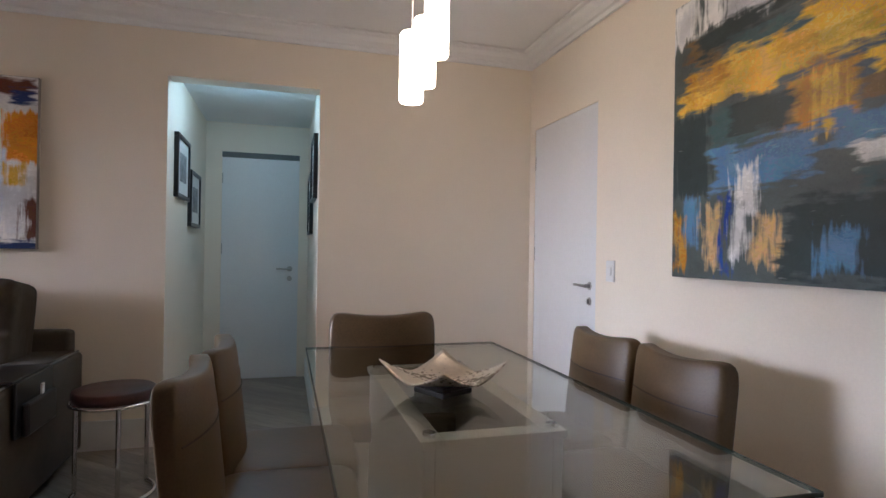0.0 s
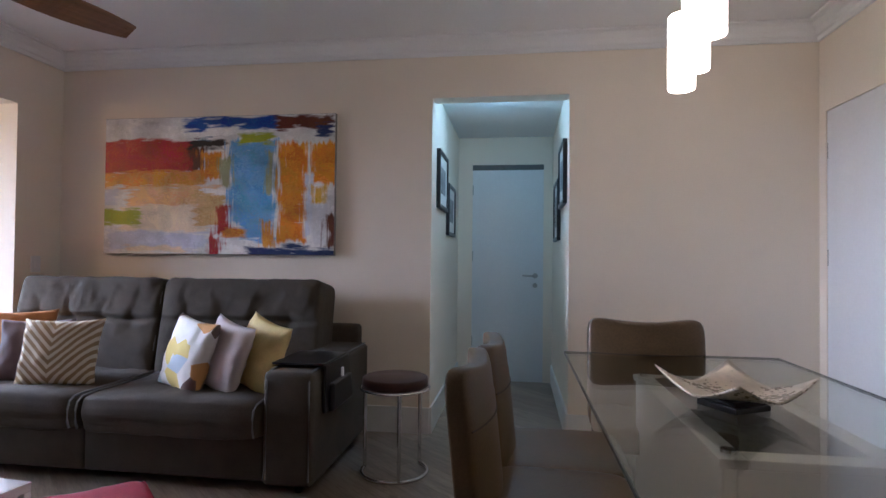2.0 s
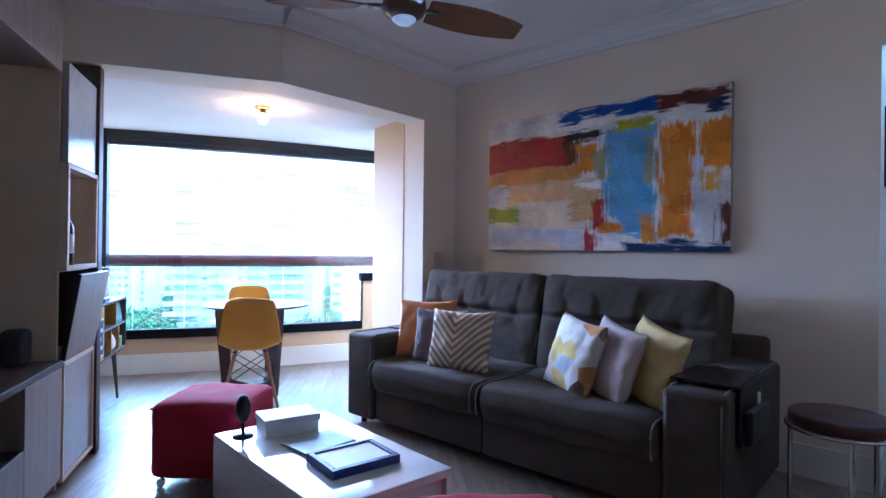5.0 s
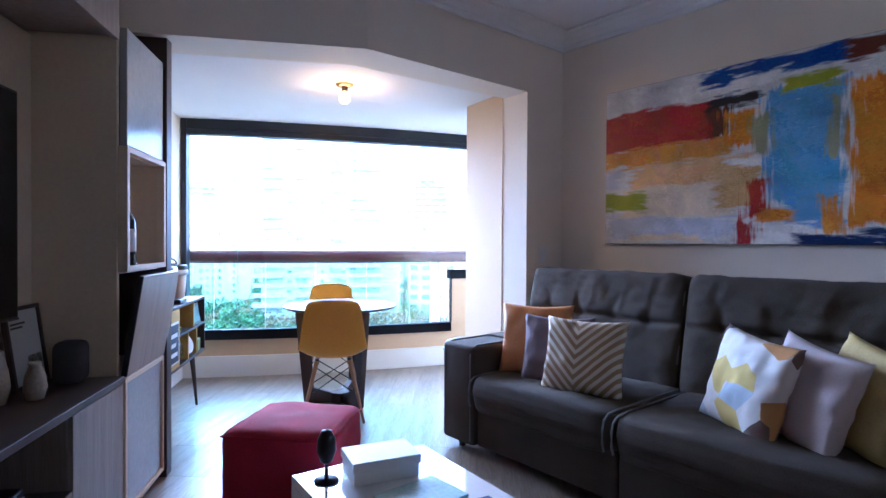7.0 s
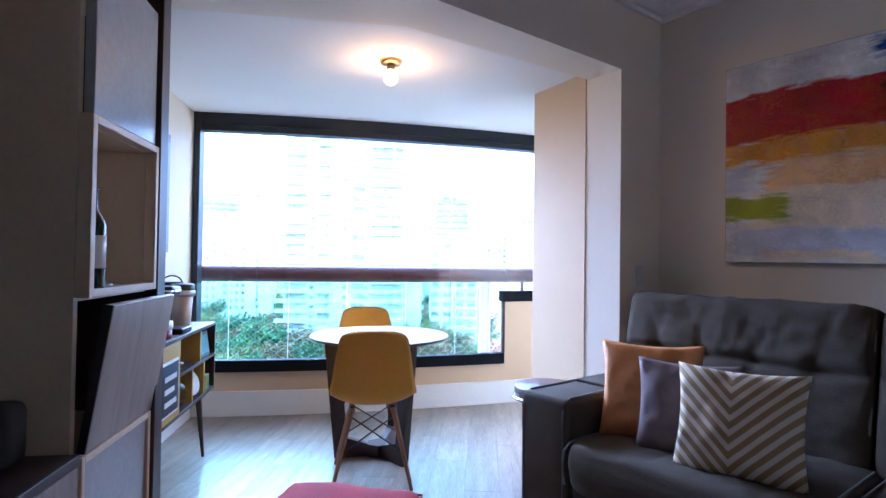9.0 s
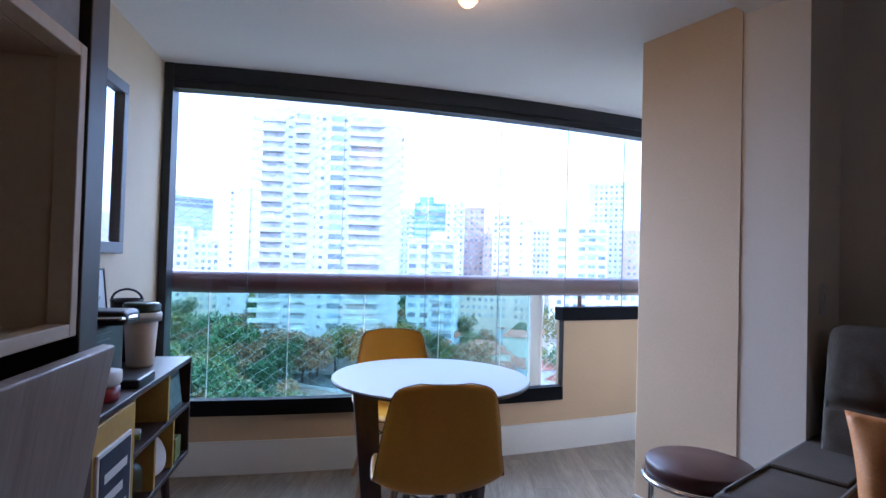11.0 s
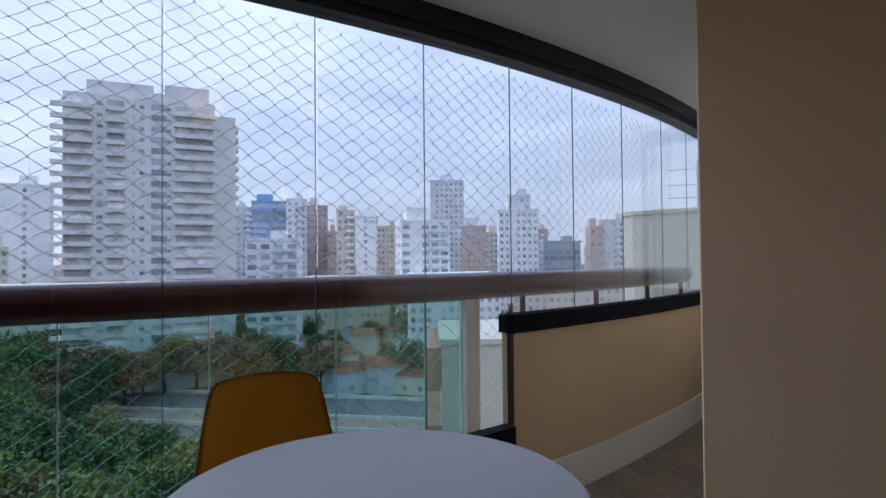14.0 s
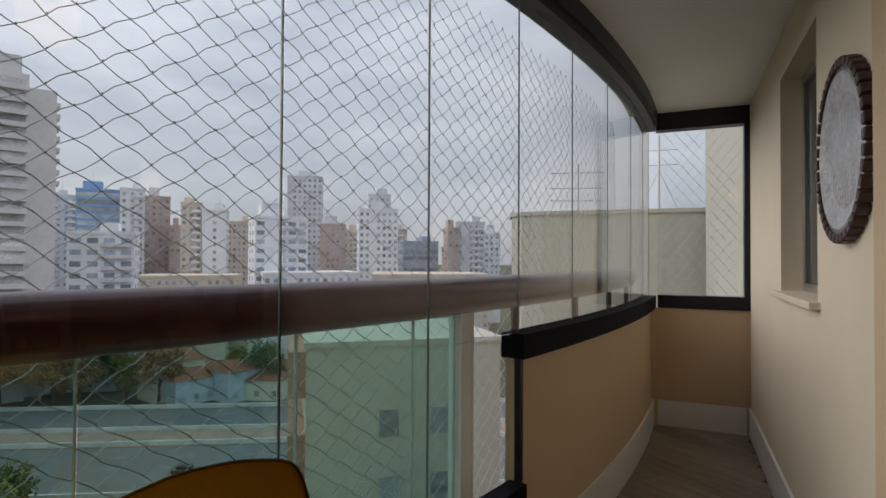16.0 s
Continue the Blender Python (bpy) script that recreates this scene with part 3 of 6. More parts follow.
for n, (a, b) in enumerate(((1.585, mid + 0.03), (mid + 0.035, 3.78))):
    c = part("back_cushion", soft_block(0.30, b - a, 0.66, 13, 56, back_puff(n * 5.7)), SUEDE, sofa, smooth=True)
    c.location = (-0.31, (a + b) / 2, 0.725)
    c.rotation_euler = (0, radians(11), 0)
    for yy in (a + 0.012, b - 0.012):
        part("piping", tube([(x, yy - (a + b) / 2, z) for x, z in ((-0.127, -0.16), (-0.128, 0.0), (-0.128, 0.15), (-0.125, 0.21), (-0.117, 0.256), (-0.09, 0.276), (0.0, 0.28))], 0.006, 6), PIPING, c)
part("back_frame", box(-0.16, -0.03, SY0 + 0.06, SY1 - 0.06, 0.05, 0.76, 0.03, 3), SUEDE, sofa, smooth=True)

# charcoal organiser draped on the sofa arm
bm = box(-1.02, -0.62, SY0 - 0.012, SY0 + 0.275, 0.646, 0.658, 0.004)
box(-1.02, -0.62, SY0 - 0.026, SY0 - 0.013, 0.40, 0.65, 0.005, bm=bm)
box(-0.98, -0.66, SY0 - 0.06, SY0 - 0.027, 0.40, 0.55, 0.012, bm=bm)
org = thing("arm_organiser", "black cloth remote organiser draped over the sofa arm", "organiser")
part("cloth", bm, BLACK, org)
rc = thing("remote_control", "white remote control standing in the arm organiser", "remote control")
part("remote_body", box(-0.80, -0.772, SY0 - 0.047, SY0 - 0.035, 0.45, 0.60, 0.005), WHITE, rc)


def pattern_mat(name, build):
    m = bpy.data.materials.new(name)
    m.use_nodes = True
    n, l = m.node_tree.nodes, m.node_tree.links
    b = n["Principled BSDF"]
    b.inputs["Roughness"].default_value = 0.85
    l.new(build(n, l), b.inputs["Base Color"])
    fine, bp, co = n.new("ShaderNodeTexNoise"), n.new("ShaderNodeBump"), n.new("ShaderNodeTexCoord")
    fine.inputs["Scale"].default_value = 180
    bp.inputs["Strength"].default_value, bp.inputs["Distance"].default_value = 0.3, 0.003
    l.new(co.outputs["Object"], fine.inputs["Vector"])
    l.new(fine.outputs[0], bp.inputs["Height"])
    l.new(bp.outputs[0], b.inputs["Normal"])
    return m


def math_node(n, l, op, a, b=None):
    m = n.new("ShaderNodeMath")
    m.operation = op
    for i, v in enumerate((a, b)):
        if v is None:
            continue
        if isinstance(v, (int, float)):
            m.inputs[i].default_value = v
        else:
            l.new(v, m.inputs[i])
    return m.outputs[0]


def chevron(n, l):
    co, sep = n.new("ShaderNodeTexCoord"), n.new("ShaderNodeSeparateXYZ")
    l.new(co.outputs["Object"], sep.inputs[0])
    ax = math_node(n, l, "ABSOLUTE", math_node(n, l, "ADD", sep.outputs[0], 0.02))
    s = math_node(n, l, "SUBTRACT", math_node(n, l, "MULTIPLY", sep.outputs[2], 1.0), ax)
    w = math_node(n, l, "FRACT", math_node(n, l, "MULTIPLY", math_node(n, l, "ADD", s, 9.0), 20.0))
    stripe = math_node(n, l, "GREATER_THAN", w, 0.48)
    mix = n.new("ShaderNodeMixRGB")
    mix.inputs[1].default_value, mix.inputs[2].default_value = (0.66, 0.60, 0.48, 1), (0.31, 0.22, 0.12, 1)
    l.new(stripe, mix.inputs[0])
    return mix.outputs[0]


def patches(cols, scale, seed):
    def f(n, l):
        co, vor, ramp, mp = n.new("ShaderNodeTexCoord"), n.new("ShaderNodeTexVoronoi"), n.new("ShaderNodeValToRGB"), n.new("ShaderNodeMapping")
        mp.inputs["Location"].default_value = (seed, seed * 2, 0)
        l.new(co.outputs["Object"], mp.inputs[0])
        l.new(mp.outputs[0], vor.inputs["Vector"])
        vor.inputs["Scale"].default_value = scale
        sep = n.new("ShaderNodeSeparateColor")
        l.new(vor.outputs["Color"], sep.inputs[0])
        e = ramp.color_ramp
        e.interpolation = "CONSTANT"
        while len(e.elements) < len(cols):
            e.elements.new(0.5)
        for i, c in enumerate(cols):
            e.elements[i].position, e.elements[i].color = i / len(cols), (*c, 1)
        l.new(sep.outputs[0], ramp.inputs[0])
        return ramp.outputs[0]
    return f


CHEV = pattern_mat("chevron_weave", chevron)
FLORAL = pattern_mat("grey_yellow_print", patches([(0.70, 0.67, 0.63), (0.56, 0.30, 0.10), (0.66, 0.62, 0.58), (0.66, 0.52, 0.16), (0.48, 0.55, 0.62), (0.16, 0.11, 0.09), (0.72, 0.70, 0.67)], 8, 1.3))
ORANGE = mat("rust_orange_satin", (0.60, 0.27, 0.085), 0.5, vary=0.12, scale=6, fine=120, bump=0.15)
PURPLE = mat("plum_grey_cloth", (0.16, 0.12, 0.135), 0.75, vary=0.12, fine=150, bump=0.2)
PINKISH = mat("pale_lilac_cloth", (0.56, 0.49, 0.49), 0.7, vary=0.06, fine=150, bump=0.2)
STRAW = mat("straw_yellow_cloth", (0.62, 0.49, 0.19), 0.65, vary=0.12, scale=9, fine=150, bump=0.2)


def pillow(label, material, m, w=0.42, h=0.42, d=0.15, seed=0.0):
    """A scatter cushion standing in its xz plane, with pinched corners."""
    bm = bmesh.new()
    n = 26
    for side in (1, -1):
        grid = []
        for i in range(n + 1):
            for j in range(n + 1):
                a, b = 2 * i / n - 1, 2 * j / n - 1
                t = max(0.0, (1 - a * a) * (1 - b * b)) ** 0.42
                inw = 0.09 * (1 - abs(a) ** 2) * abs(b) ** 3
                inh = 0.09 * (1 - abs(b) ** 2) * abs(a) ** 3
                wr = 0.011 * noise.noise(Vector((2.5 * a + seed, 2.5 * b, side))) + 0.006 * noise.noise(Vector((7 * a + seed, 5 * b, side)))
                edge = 1 if min(1 - abs(a), 1 - abs(b)) > 0.01 else 0
                grid.append(bm.verts.new((a * w / 2 * (1 - inh), side * (t * d / 2 + edge * wr), b * h / 2 * (1 - inw))))
        for i in range(n):
            for j in range(n):
                q = i * (n + 1) + j
                bm.faces.new((grid[q], grid[q + 1], grid[q + n + 2], grid[q + n + 1]))
    bmesh.ops.remove_doubles(bm, verts=bm.verts, dist=1e-4)
    th = part("scatter_cushion", bm, material, None, "", True)
    tagged(th, label, "cushion", "scatter cushions on the sofa")
    th.matrix_world = m
    return th


def lean(x, y, z, turn, tilt, roll=0):
    return pose(x, y, z) @ pose(0, 0, 0, 0, 0, turn) @ pose(0, 0, 0, tilt, 0, 0) @ pose(0, 0, 0, 0, roll, 0)


pillow("rust orange satin scatter cushion on the sofa", ORANGE, lean(-0.80, 3.40, 0.665, -62, -14), 0.43, 0.43, 0.14, 1)
pillow("plum grey scatter cushion on the sofa", PURPLE, lean(-0.86, 3.20, 0.64, -68, -14), 0.40, 0.39, 0.13, 2)
pillow("beige and brown chevron scatter cushion on the sofa", CHEV, lean(-0.92, 2.98, 0.645, -74, -18), 0.44, 0.41, 0.15, 3)
pillow("grey, white and ochre printed scatter cushion on the sofa", FLORAL, lean(-0.88, 2.20, 0.655, -118, -16, 6), 0.42, 0.43, 0.14, 4)
pillow("pale lilac scatter cushion on the sofa", PINKISH, lean(-0.86, 1.99, 0.65, -122, -16, 8), 0.42, 0.42, 0.14, 5)
pillow("straw yellow scatter cushion on the sofa", STRAW, lean(-0.82, 1.80, 0.66, -122, -18, 10), 0.42, 0.42, 0.14, 6)


# ---- round stools ----
def stool(m, label):
    s = thing("side_stool", label, "stool", m, "round side stools")
    part("top", lathe([(0.0, 0.545), (0.178, 0.545), (0.186, 0.54), (0.188, 0.515), (0.184, 0.49), (0.0, 0.488)], 40), MAHOG, s, "dark stained round wooden top", True)
    part("top_ring", tube([(0.194 * math.cos(a), 0.194 * math.sin(a), 0.483) for a in (2 * math.pi * i / 40 for i in range(40))], 0.008, 8, True), CHROME, s, smooth=True)
    for a in (-60, 60, 180):
        x, y = 0.186 * math.cos(radians(a)), 0.186 * math.sin(radians(a))
        part("leg", rod((x, y, 0.012), (x, y, 0.485), 0.011), CHROME, s)
    part("foot_ring", tube([(0.186 * math.cos(a), 0.186 * math.sin(a), 0.012) for a in (radians(-60) - radians(240) * i / 30 for i in range(31))], 0.011, 8), CHROME, s, "chrome open foot ring", True)
    return s


st = stool(pose(-0.715, 1.03, 0, 0, 0, 20), "dark wood round stool with chrome legs beside the sofa")
st2 = copy_thing(st, pose(-0.66, 4.1, 0, 0, 0, 150))

# ---- pictures ----
def canvas_mat(name, ground, dabs, w, h, bend_by=1.0):
    """Oil paint laid on in ragged fields; each one is a colour and its span across and up the canvas, 0 to 1."""
    m = bpy.data.materials.new(name)
    m.use_nodes = True
    n, l = m.node_tree.nodes, m.node_tree.links
    b = n["Principled BSDF"]
    b.inputs["Roughness"].default_value = 0.45
    co, sep = n.new("ShaderNodeTexCoord"), n.new("ShaderNodeSeparateXYZ")
    l.new(co.outputs["Object"], sep.inputs[0])
    across = math_node(n, l, "ADD", math_node(n, l, "MULTIPLY", sep.outputs[1], -1 / w), 0.5)
    up = math_node(n, l, "MULTIPLY", sep.outputs[2], 1 / h)

    def tex(scale, stretch, detail=5):
        mp, t = n.new("ShaderNodeMapping"), n.new("ShaderNodeTexNoise")
        mp.inputs["Scale"].default_value = stretch
        l.new(co.outputs["Object"], mp.inputs[0])
        l.new(mp.outputs[0], t.inputs["Vector"])
        t.inputs["Scale"].default_value, t.inputs["Detail"].default_value = scale, detail
        return math_node(n, l, "SUBTRACT", t.outputs[0], 0.5)

    wide, tall, fine = tex(3.1, (1, 1, 2.5), 6), tex(3.7, (1, 1.3, 1), 6), tex(41, (1, 1, 1.7), 4)
    ax = math_node(n, l, "ADD", across, math_node(n, l, "ADD", math_node(n, l, "MULTIPLY", wide, 0.05 * bend_by), math_node(n, l, "MULTIPLY", fine, 0.012)))
    az = math_node(n, l, "ADD", up, math_node(n, l, "ADD", math_node(n, l, "MULTIPLY", tall, 0.06 * bend_by), math_node(n, l, "MULTIPLY", fine, 0.014)))
    streak = tex(4, (1, 1.4, 9), 5)
    drip = tex(4, (1, 10, 1.3), 5)

    def flat(c):
        node = n.new("ShaderNodeRGB")
        node.outputs[0].default_value = (*c, 1)
        return node.outputs[0]

    last = flat(ground)
    for k2, (col, y0, y1, z0, z1) in enumerate(dabs):
        dx = math_node(n, l, "SUBTRACT", (y1 - y0) / 2, math_node(n, l, "ABSOLUTE", math_node(n, l, "SUBTRACT", ax, (y0 + y1) / 2)))
        dz = math_node(n, l, "SUBTRACT", (z1 - z0) / 2, math_node(n, l, "ABSOLUTE", math_node(n, l, "SUBTRACT", az, (z0 + z1) / 2)))
        near = math_node(n, l, "MINIMUM", dx, dz)
        near = math_node(n, l, "ADD", near, math_node(n, l, "MULTIPLY", streak if (y1 - y0) * w > (z1 - z0) * h else drip, 0.12))
        rng = n.new("ShaderNodeMapRange")
        rng.inputs[1].default_value, rng.inputs[2].default_value = -0.008, 0.016
        l.new(near, rng.inputs[0])
        mix = n.new("ShaderNodeMixRGB")
        l.new(rng.outputs[0], mix.inputs[0])
        l.new(last, mix.inputs[1])
        mix.inputs[2].default_value = (*col, 1)
        last = mix.outputs[0]
    vor, vm = n.new("ShaderNodeTexVoronoi"), n.new("ShaderNodeMapping")
    vm.inputs["Scale"].default_value = (1, 0.9, 2.1)
    bend = n.new("ShaderNodeVectorMath")
    bend.operation = "MULTIPLY_ADD"
    spread = n.new("ShaderNodeCombineXYZ")
    for k2, src in ((1, wide), (2, tall)):
        l.new(math_node(n, l, "ADD", src, math_node(n, l, "MULTIPLY", fine, 0.8)), spread.inputs[k2])
    l.new(spread.outputs[0], bend.inputs[0])
    bend.inputs[1].default_value = (0, 0.5, 0.5)
    l.new(co.outputs["Object"], bend.inputs[2])
    l.new(bend.outputs[0], vm.inputs[0])
    l.new(vm.outputs[0], vor.inputs["Vector"])
    vor.inputs["Scale"].default_value = 11
    dab = n.new("ShaderNodeSeparateColor")
    l.new(vor.outputs["Color"], dab.inputs[0])
    shade = n.new("ShaderNodeHueSaturation")
    l.new(math_node(n, l, "ADD", 0.485, math_node(n, l, "MULTIPLY", dab.outputs[1], 0.03)), shade.inputs["Hue"])
    l.new(math_node(n, l, "ADD", 1.0, math_node(n, l, "MULTIPLY", dab.outputs[2], 0.2)), shade.inputs["Saturation"])
    l.new(math_node(n, l, "ADD", math_node(n, l, "ADD", 0.90, math_node(n, l, "MULTIPLY", dab.outputs[0], 0.2)), math_node(n, l, "MULTIPLY", math_node(n, l, "ADD", wide, tall), 0.9)), shade.inputs["Value"])
    l.new(last, shade.inputs["Color"])
    pale = n.new("ShaderNodeMixRGB")
    rng = n.new("ShaderNodeMapRange")
    rng.inputs[1].default_value, rng.inputs[2].default_value, rng.inputs[4].default_value = 0.19, 0.24, 0.6
    l.new(streak, rng.inputs[0])
    l.new(rng.outputs[0], pale.inputs[0])
    l.new(shade.outputs[0], pale.inputs[1])
    pale.inputs[2].default_value = (*(min(1, 0.3 + 0.6 * c) for c in ground), 1)
    l.new(pale.outputs[0], b.inputs["Base Color"])
    bp = n.new("ShaderNodeBump")
    bp.inputs["Strength"].default_value, bp.inputs["Distance"].default_value = 0.25, 0.003
    l.new(fine, bp.inputs["Height"])
    l.new(bp.outputs[0], b.inputs["Normal"])
    return m


def painting(label, m, w, h, ground, dabs, bend_by=1.0):
    """A canvas in the yz plane, facing -x; the fields run 0 to 1 from the picture's left to its right."""
    p = thing("abstract_painting", label, "painting", m)
    part("canvas", box(-0.001, 0.035, -w / 2, w / 2, 0, h, 0.003), canvas_mat("oil_on_canvas", ground, dabs, w, h, bend_by), p)
    part("stretcher", box(0.003, 0.0375, -w / 2 - 0.002, w / 2 + 0.002, -0.002, h + 0.002), mat("raw_canvas_edge", (0.3, 0.28, 0.26), 0.8), p)
    return p


BLUE, SKY_B, ORG, RDD, LIME, NVY = (0.03, 0.09, 0.38), (0.22, 0.44, 0.72), (0.70, 0.27, 0.03), (0.42, 0.035, 0.025), (0.38, 0.42, 0.03), (0.02, 0.04, 0.13)
BRN, SAND, TANP, GRY, WHT, BLK = (0.12, 0.035, 0.02), (0.68, 0.46, 0.23), (0.66, 0.31, 0.08), (0.66, 0.66, 0.68), (0.88, 0.87, 0.86), (0.02, 0.015, 0.02)
PEACH, CREM, SAGE, YEL, LAV = (0.76, 0.50, 0.27), (0.82, 0.71, 0.56), (0.36, 0.36, 0.22), (0.68, 0.42, 0.06), (0.62, 0.64, 0.74)
painting("large abstract canvas in red, orange, blue and white", pose(-0.038, 2.54, 1.235), 1.80, 1.015, (0.78, 0.77, 0.76), [
    (GRY, 0.13, 0.25, 0.82, 0.97), (WHT, 0.25, 0.42, 0.84, 0.95), (BLUE, 0.36, 0.76, 0.90, 0.995), (WHT, 0.46, 0.60, 0.87, 0.94), (BRN, 0.76, 0.995, 0.89, 0.995), (SKY_B, 0.36, 0.48, 0.80, 0.84),
    (RDD, -0.02, 0.42, 0.58, 0.84), (BRN, 0.37, 0.46, 0.60, 0.78), (BLK, 0.38, 0.53, 0.76, 0.84), (TANP, -0.02, 0.46, 0.48, 0.61), (ORG, 0.43, 0.53, 0.54, 0.74), (PEACH, 0.10, 0.52, 0.34, 0.50), (CREM, 0.06, 0.46, 0.16, 0.36), (SAND, 0.40, 0.55, 0.20, 0.46),
    (LAV, 0.02, 0.47, 0.03, 0.16), (CREM, 0.10, 0.36, 0.01, 0.06), (LAV, -0.02, 0.05, 0.36, 0.47), (LIME, -0.02, 0.16, 0.20, 0.34), (WHT, 0.44, 0.56, 0.42, 0.48),
    (SKY_B, 0.55, 0.76, 0.22, 0.82), (SKY_B, 0.60, 0.75, 0.08, 0.30), (SAGE, 0.51, 0.57, 0.48, 0.70), (SAGE, 0.71, 0.755, 0.44, 0.74), (RDD, 0.49, 0.56, 0.14, 0.34), (ORG, 0.53, 0.63, 0.12, 0.19), (RDD, 0.465, 0.52, -0.02, 0.12), (WHT, 0.54, 0.68, 0.02, 0.11),
    (ORG, 0.765, 0.89, 0.10, 0.80), (ORG, 0.90, 1.02, 0.50, 0.80), (LAV, 0.88, 0.92, 0.14, 0.58), (YEL, 0.91, 0.97, 0.36, 0.49), (GRY, 0.90, 0.98, 0.08, 0.36), (BRN, 0.965, 1.02, 0.06, 0.28), (TANP, 0.70, 0.75, 0.06, 0.24), (LIME, 0.60, 0.74, 0.79, 0.88), (NVY, 0.93, 1.0, 0.85, 0.93),
    (NVY, 0.64, 1.02, -0.02, 0.05), (NVY, 0.78, 0.90, 0.05, 0.08)])
DKG, GOLD, OCH, SLB, PALE = (0.03, 0.045, 0.045), (0.88, 0.56, 0.10), (0.60, 0.31, 0.05), (0.14, 0.26, 0.44), (0.80, 0.79, 0.78)
TEAL, UMB = (0.06, 0.11, 0.12), (0.20, 0.12, 0.05)
painting("large abstract canvas in gold, black, blue and grey", pose(-2.535, -1.532, 1.16, 0, 0, -90), 1.75, 1.25, (0.09, 0.11, 0.11), [
    (PALE, -0.02, 0.09, 0.84, 1.02), (GRY, 0.01, 0.07, 0.86, 0.97), (WHT, 0.10, 0.17, 0.86, 1.02), (GRY, 0.17, 0.30, 0.83, 1.02), (SAND, 0.30, 0.36, 0.86, 1.02), (PALE, 0.36, 0.60, 0.88, 1.02), (SAND, 0.60, 0.80, 0.90, 1.02),
    (UMB, 0.04, 0.16, 0.74, 0.85), (DKG, 0.08, 0.30, 0.76, 0.86), (DKG, 0.30, 0.62, 0.80, 0.89), (UMB, 0.62, 0.99, 0.80, 0.92), (TEAL, 0.18, 0.50, 0.70, 0.79),
    (OCH, 0.04, 0.46, 0.60, 0.72), (GOLD, 0.02, 0.34, 0.585, 0.66), (GOLD, 0.18, 0.60, 0.62, 0.74), (GOLD, 0.38, 0.98, 0.66, 0.80), (OCH, 0.60, 0.98, 0.58, 0.70), (YEL, 0.30, 0.52, 0.66, 0.70), (OCH, 0.34, 0.50, 0.44, 0.60), (GOLD, 0.40, 0.47, 0.40, 0.58), (GOLD, 0.52, 0.86, 0.52, 0.60), (UMB, 0.50, 0.66, 0.48, 0.55),
    (DKG, -0.02, 0.13, 0.30, 0.58), (TEAL, 0.13, 0.30, 0.42, 0.56), (DKG, 0.20, 0.36, 0.46, 0.58), (SLB, 0.14, 0.42, 0.30, 0.44), (PALE, 0.22, 0.28, 0.20, 0.38), (SLB, 0.44, 0.62, 0.36, 0.46), (PALE, 0.50, 0.96, 0.30, 0.385), (WHT, 0.60, 0.84, 0.32, 0.36), (TEAL, 0.50, 0.96, 0.24, 0.30),
    (SLB, 0.04, 0.10, 0.10, 0.30), (OCH, 0.00, 0.045, 0.03, 0.22), (SAND, 0.12, 0.17, 0.04, 0.26), (BLUE, 0.17, 0.20, 0.02, 0.28), (PALE, 0.21, 0.25, 0.06, 0.24), (SAND, 0.27, 0.33, 0.05, 0.22), (DKG, 0.34, 0.58, 0.02, 0.24), (SLB, 0.42, 0.50, 0.04, 0.16), (SLB, 0.58, 0.98, 0.02, 0.22), (PALE, 0.66, 0.69, 0.04, 0.22), (PALE, 0.80, 0.83, 0.06, 0.20), (UMB, 0.86, 0.94, 0.02, 0.10)], 1.8)


def hall_picture(m, w, h, label):
    p = thing("framed_picture", label, "picture", m, "framed pictures in the hallway")
    for x0, x1, z0, z1 in ((0, w, 0, 0.03), (0, w, h - 0.03, h), (0, 0.03, 0.03, h - 0.03), (w - 0.03, w, 0.03, h - 0.03)):
        part("frame_bar", box(x0, x1, 0, 0.03, z0, z1, 0.003), BLACK, p)
    part("mat_board", box(0.03, w - 0.03, 0.012, 0.018, 0.03, h - 0.03), WHITE, p)
    part("print", box(0.12, w - 0.12, 0.009, 0.012, 0.12, h - 0.12), mat("grey_print", (0.25, 0.25, 0.26), 0.5, vary=0.5, scale=8, fine=40), p)
    return p


hall_picture(pose(0.22, 0.914, 1.60), 0.48, 0.44, "black framed picture on the hallway wall")
hall_picture(pose(0.78, 0.914, 1.42), 0.48, 0.44, "black framed picture on the hallway wall, hung lower")
hall_picture(pose(0.62, 0.031, 1.62, 0, 0, 180), 0.48, 0.46, "black framed picture on the hallway wall")
hall_picture(pose(1.2, 0.031, 1.38, 0, 0, 180), 0.48, 0.50, "black framed picture on the hallway wall, hung lower")

# ---- ceiling fan ----
fan = thing("ceiling_fan", "bronze ceiling fan with dark wooden blades, at rest", "fan", pose(-1.63, 2.79, -0.03))
part("rod", rod((0, 0, 2.62), (0, 0, 2.779), 0.016), BRONZE, fan)
part("canopy", lathe([(0.0, 2.72), (0.05, 2.72), (0.07, 2.779), (0.0, 2.779)]), BRONZE, fan, smooth=True)
part("motor", lathe([(0.0, 2.45), (0.055, 2.45), (0.10, 2.475), (0.115, 2.51), (0.11, 2.56), (0.08, 2.60), (0.03, 2.63), (0.0, 2.63)]), BRONZE, fan, smooth=True)
# cap is unlit; slight emission is added so the glass looks pale
part("light_cap", lathe([(0.0, 2.428), (0.045, 2.432), (0.062, 2.448), (0.06, 2.46), (0.0, 2.46)]), glow("frosted_cap_faint_glow", (0.75, 0.78, 0.82), 0.02), fan, "unlit frosted glass cap with a faint added glow", True)
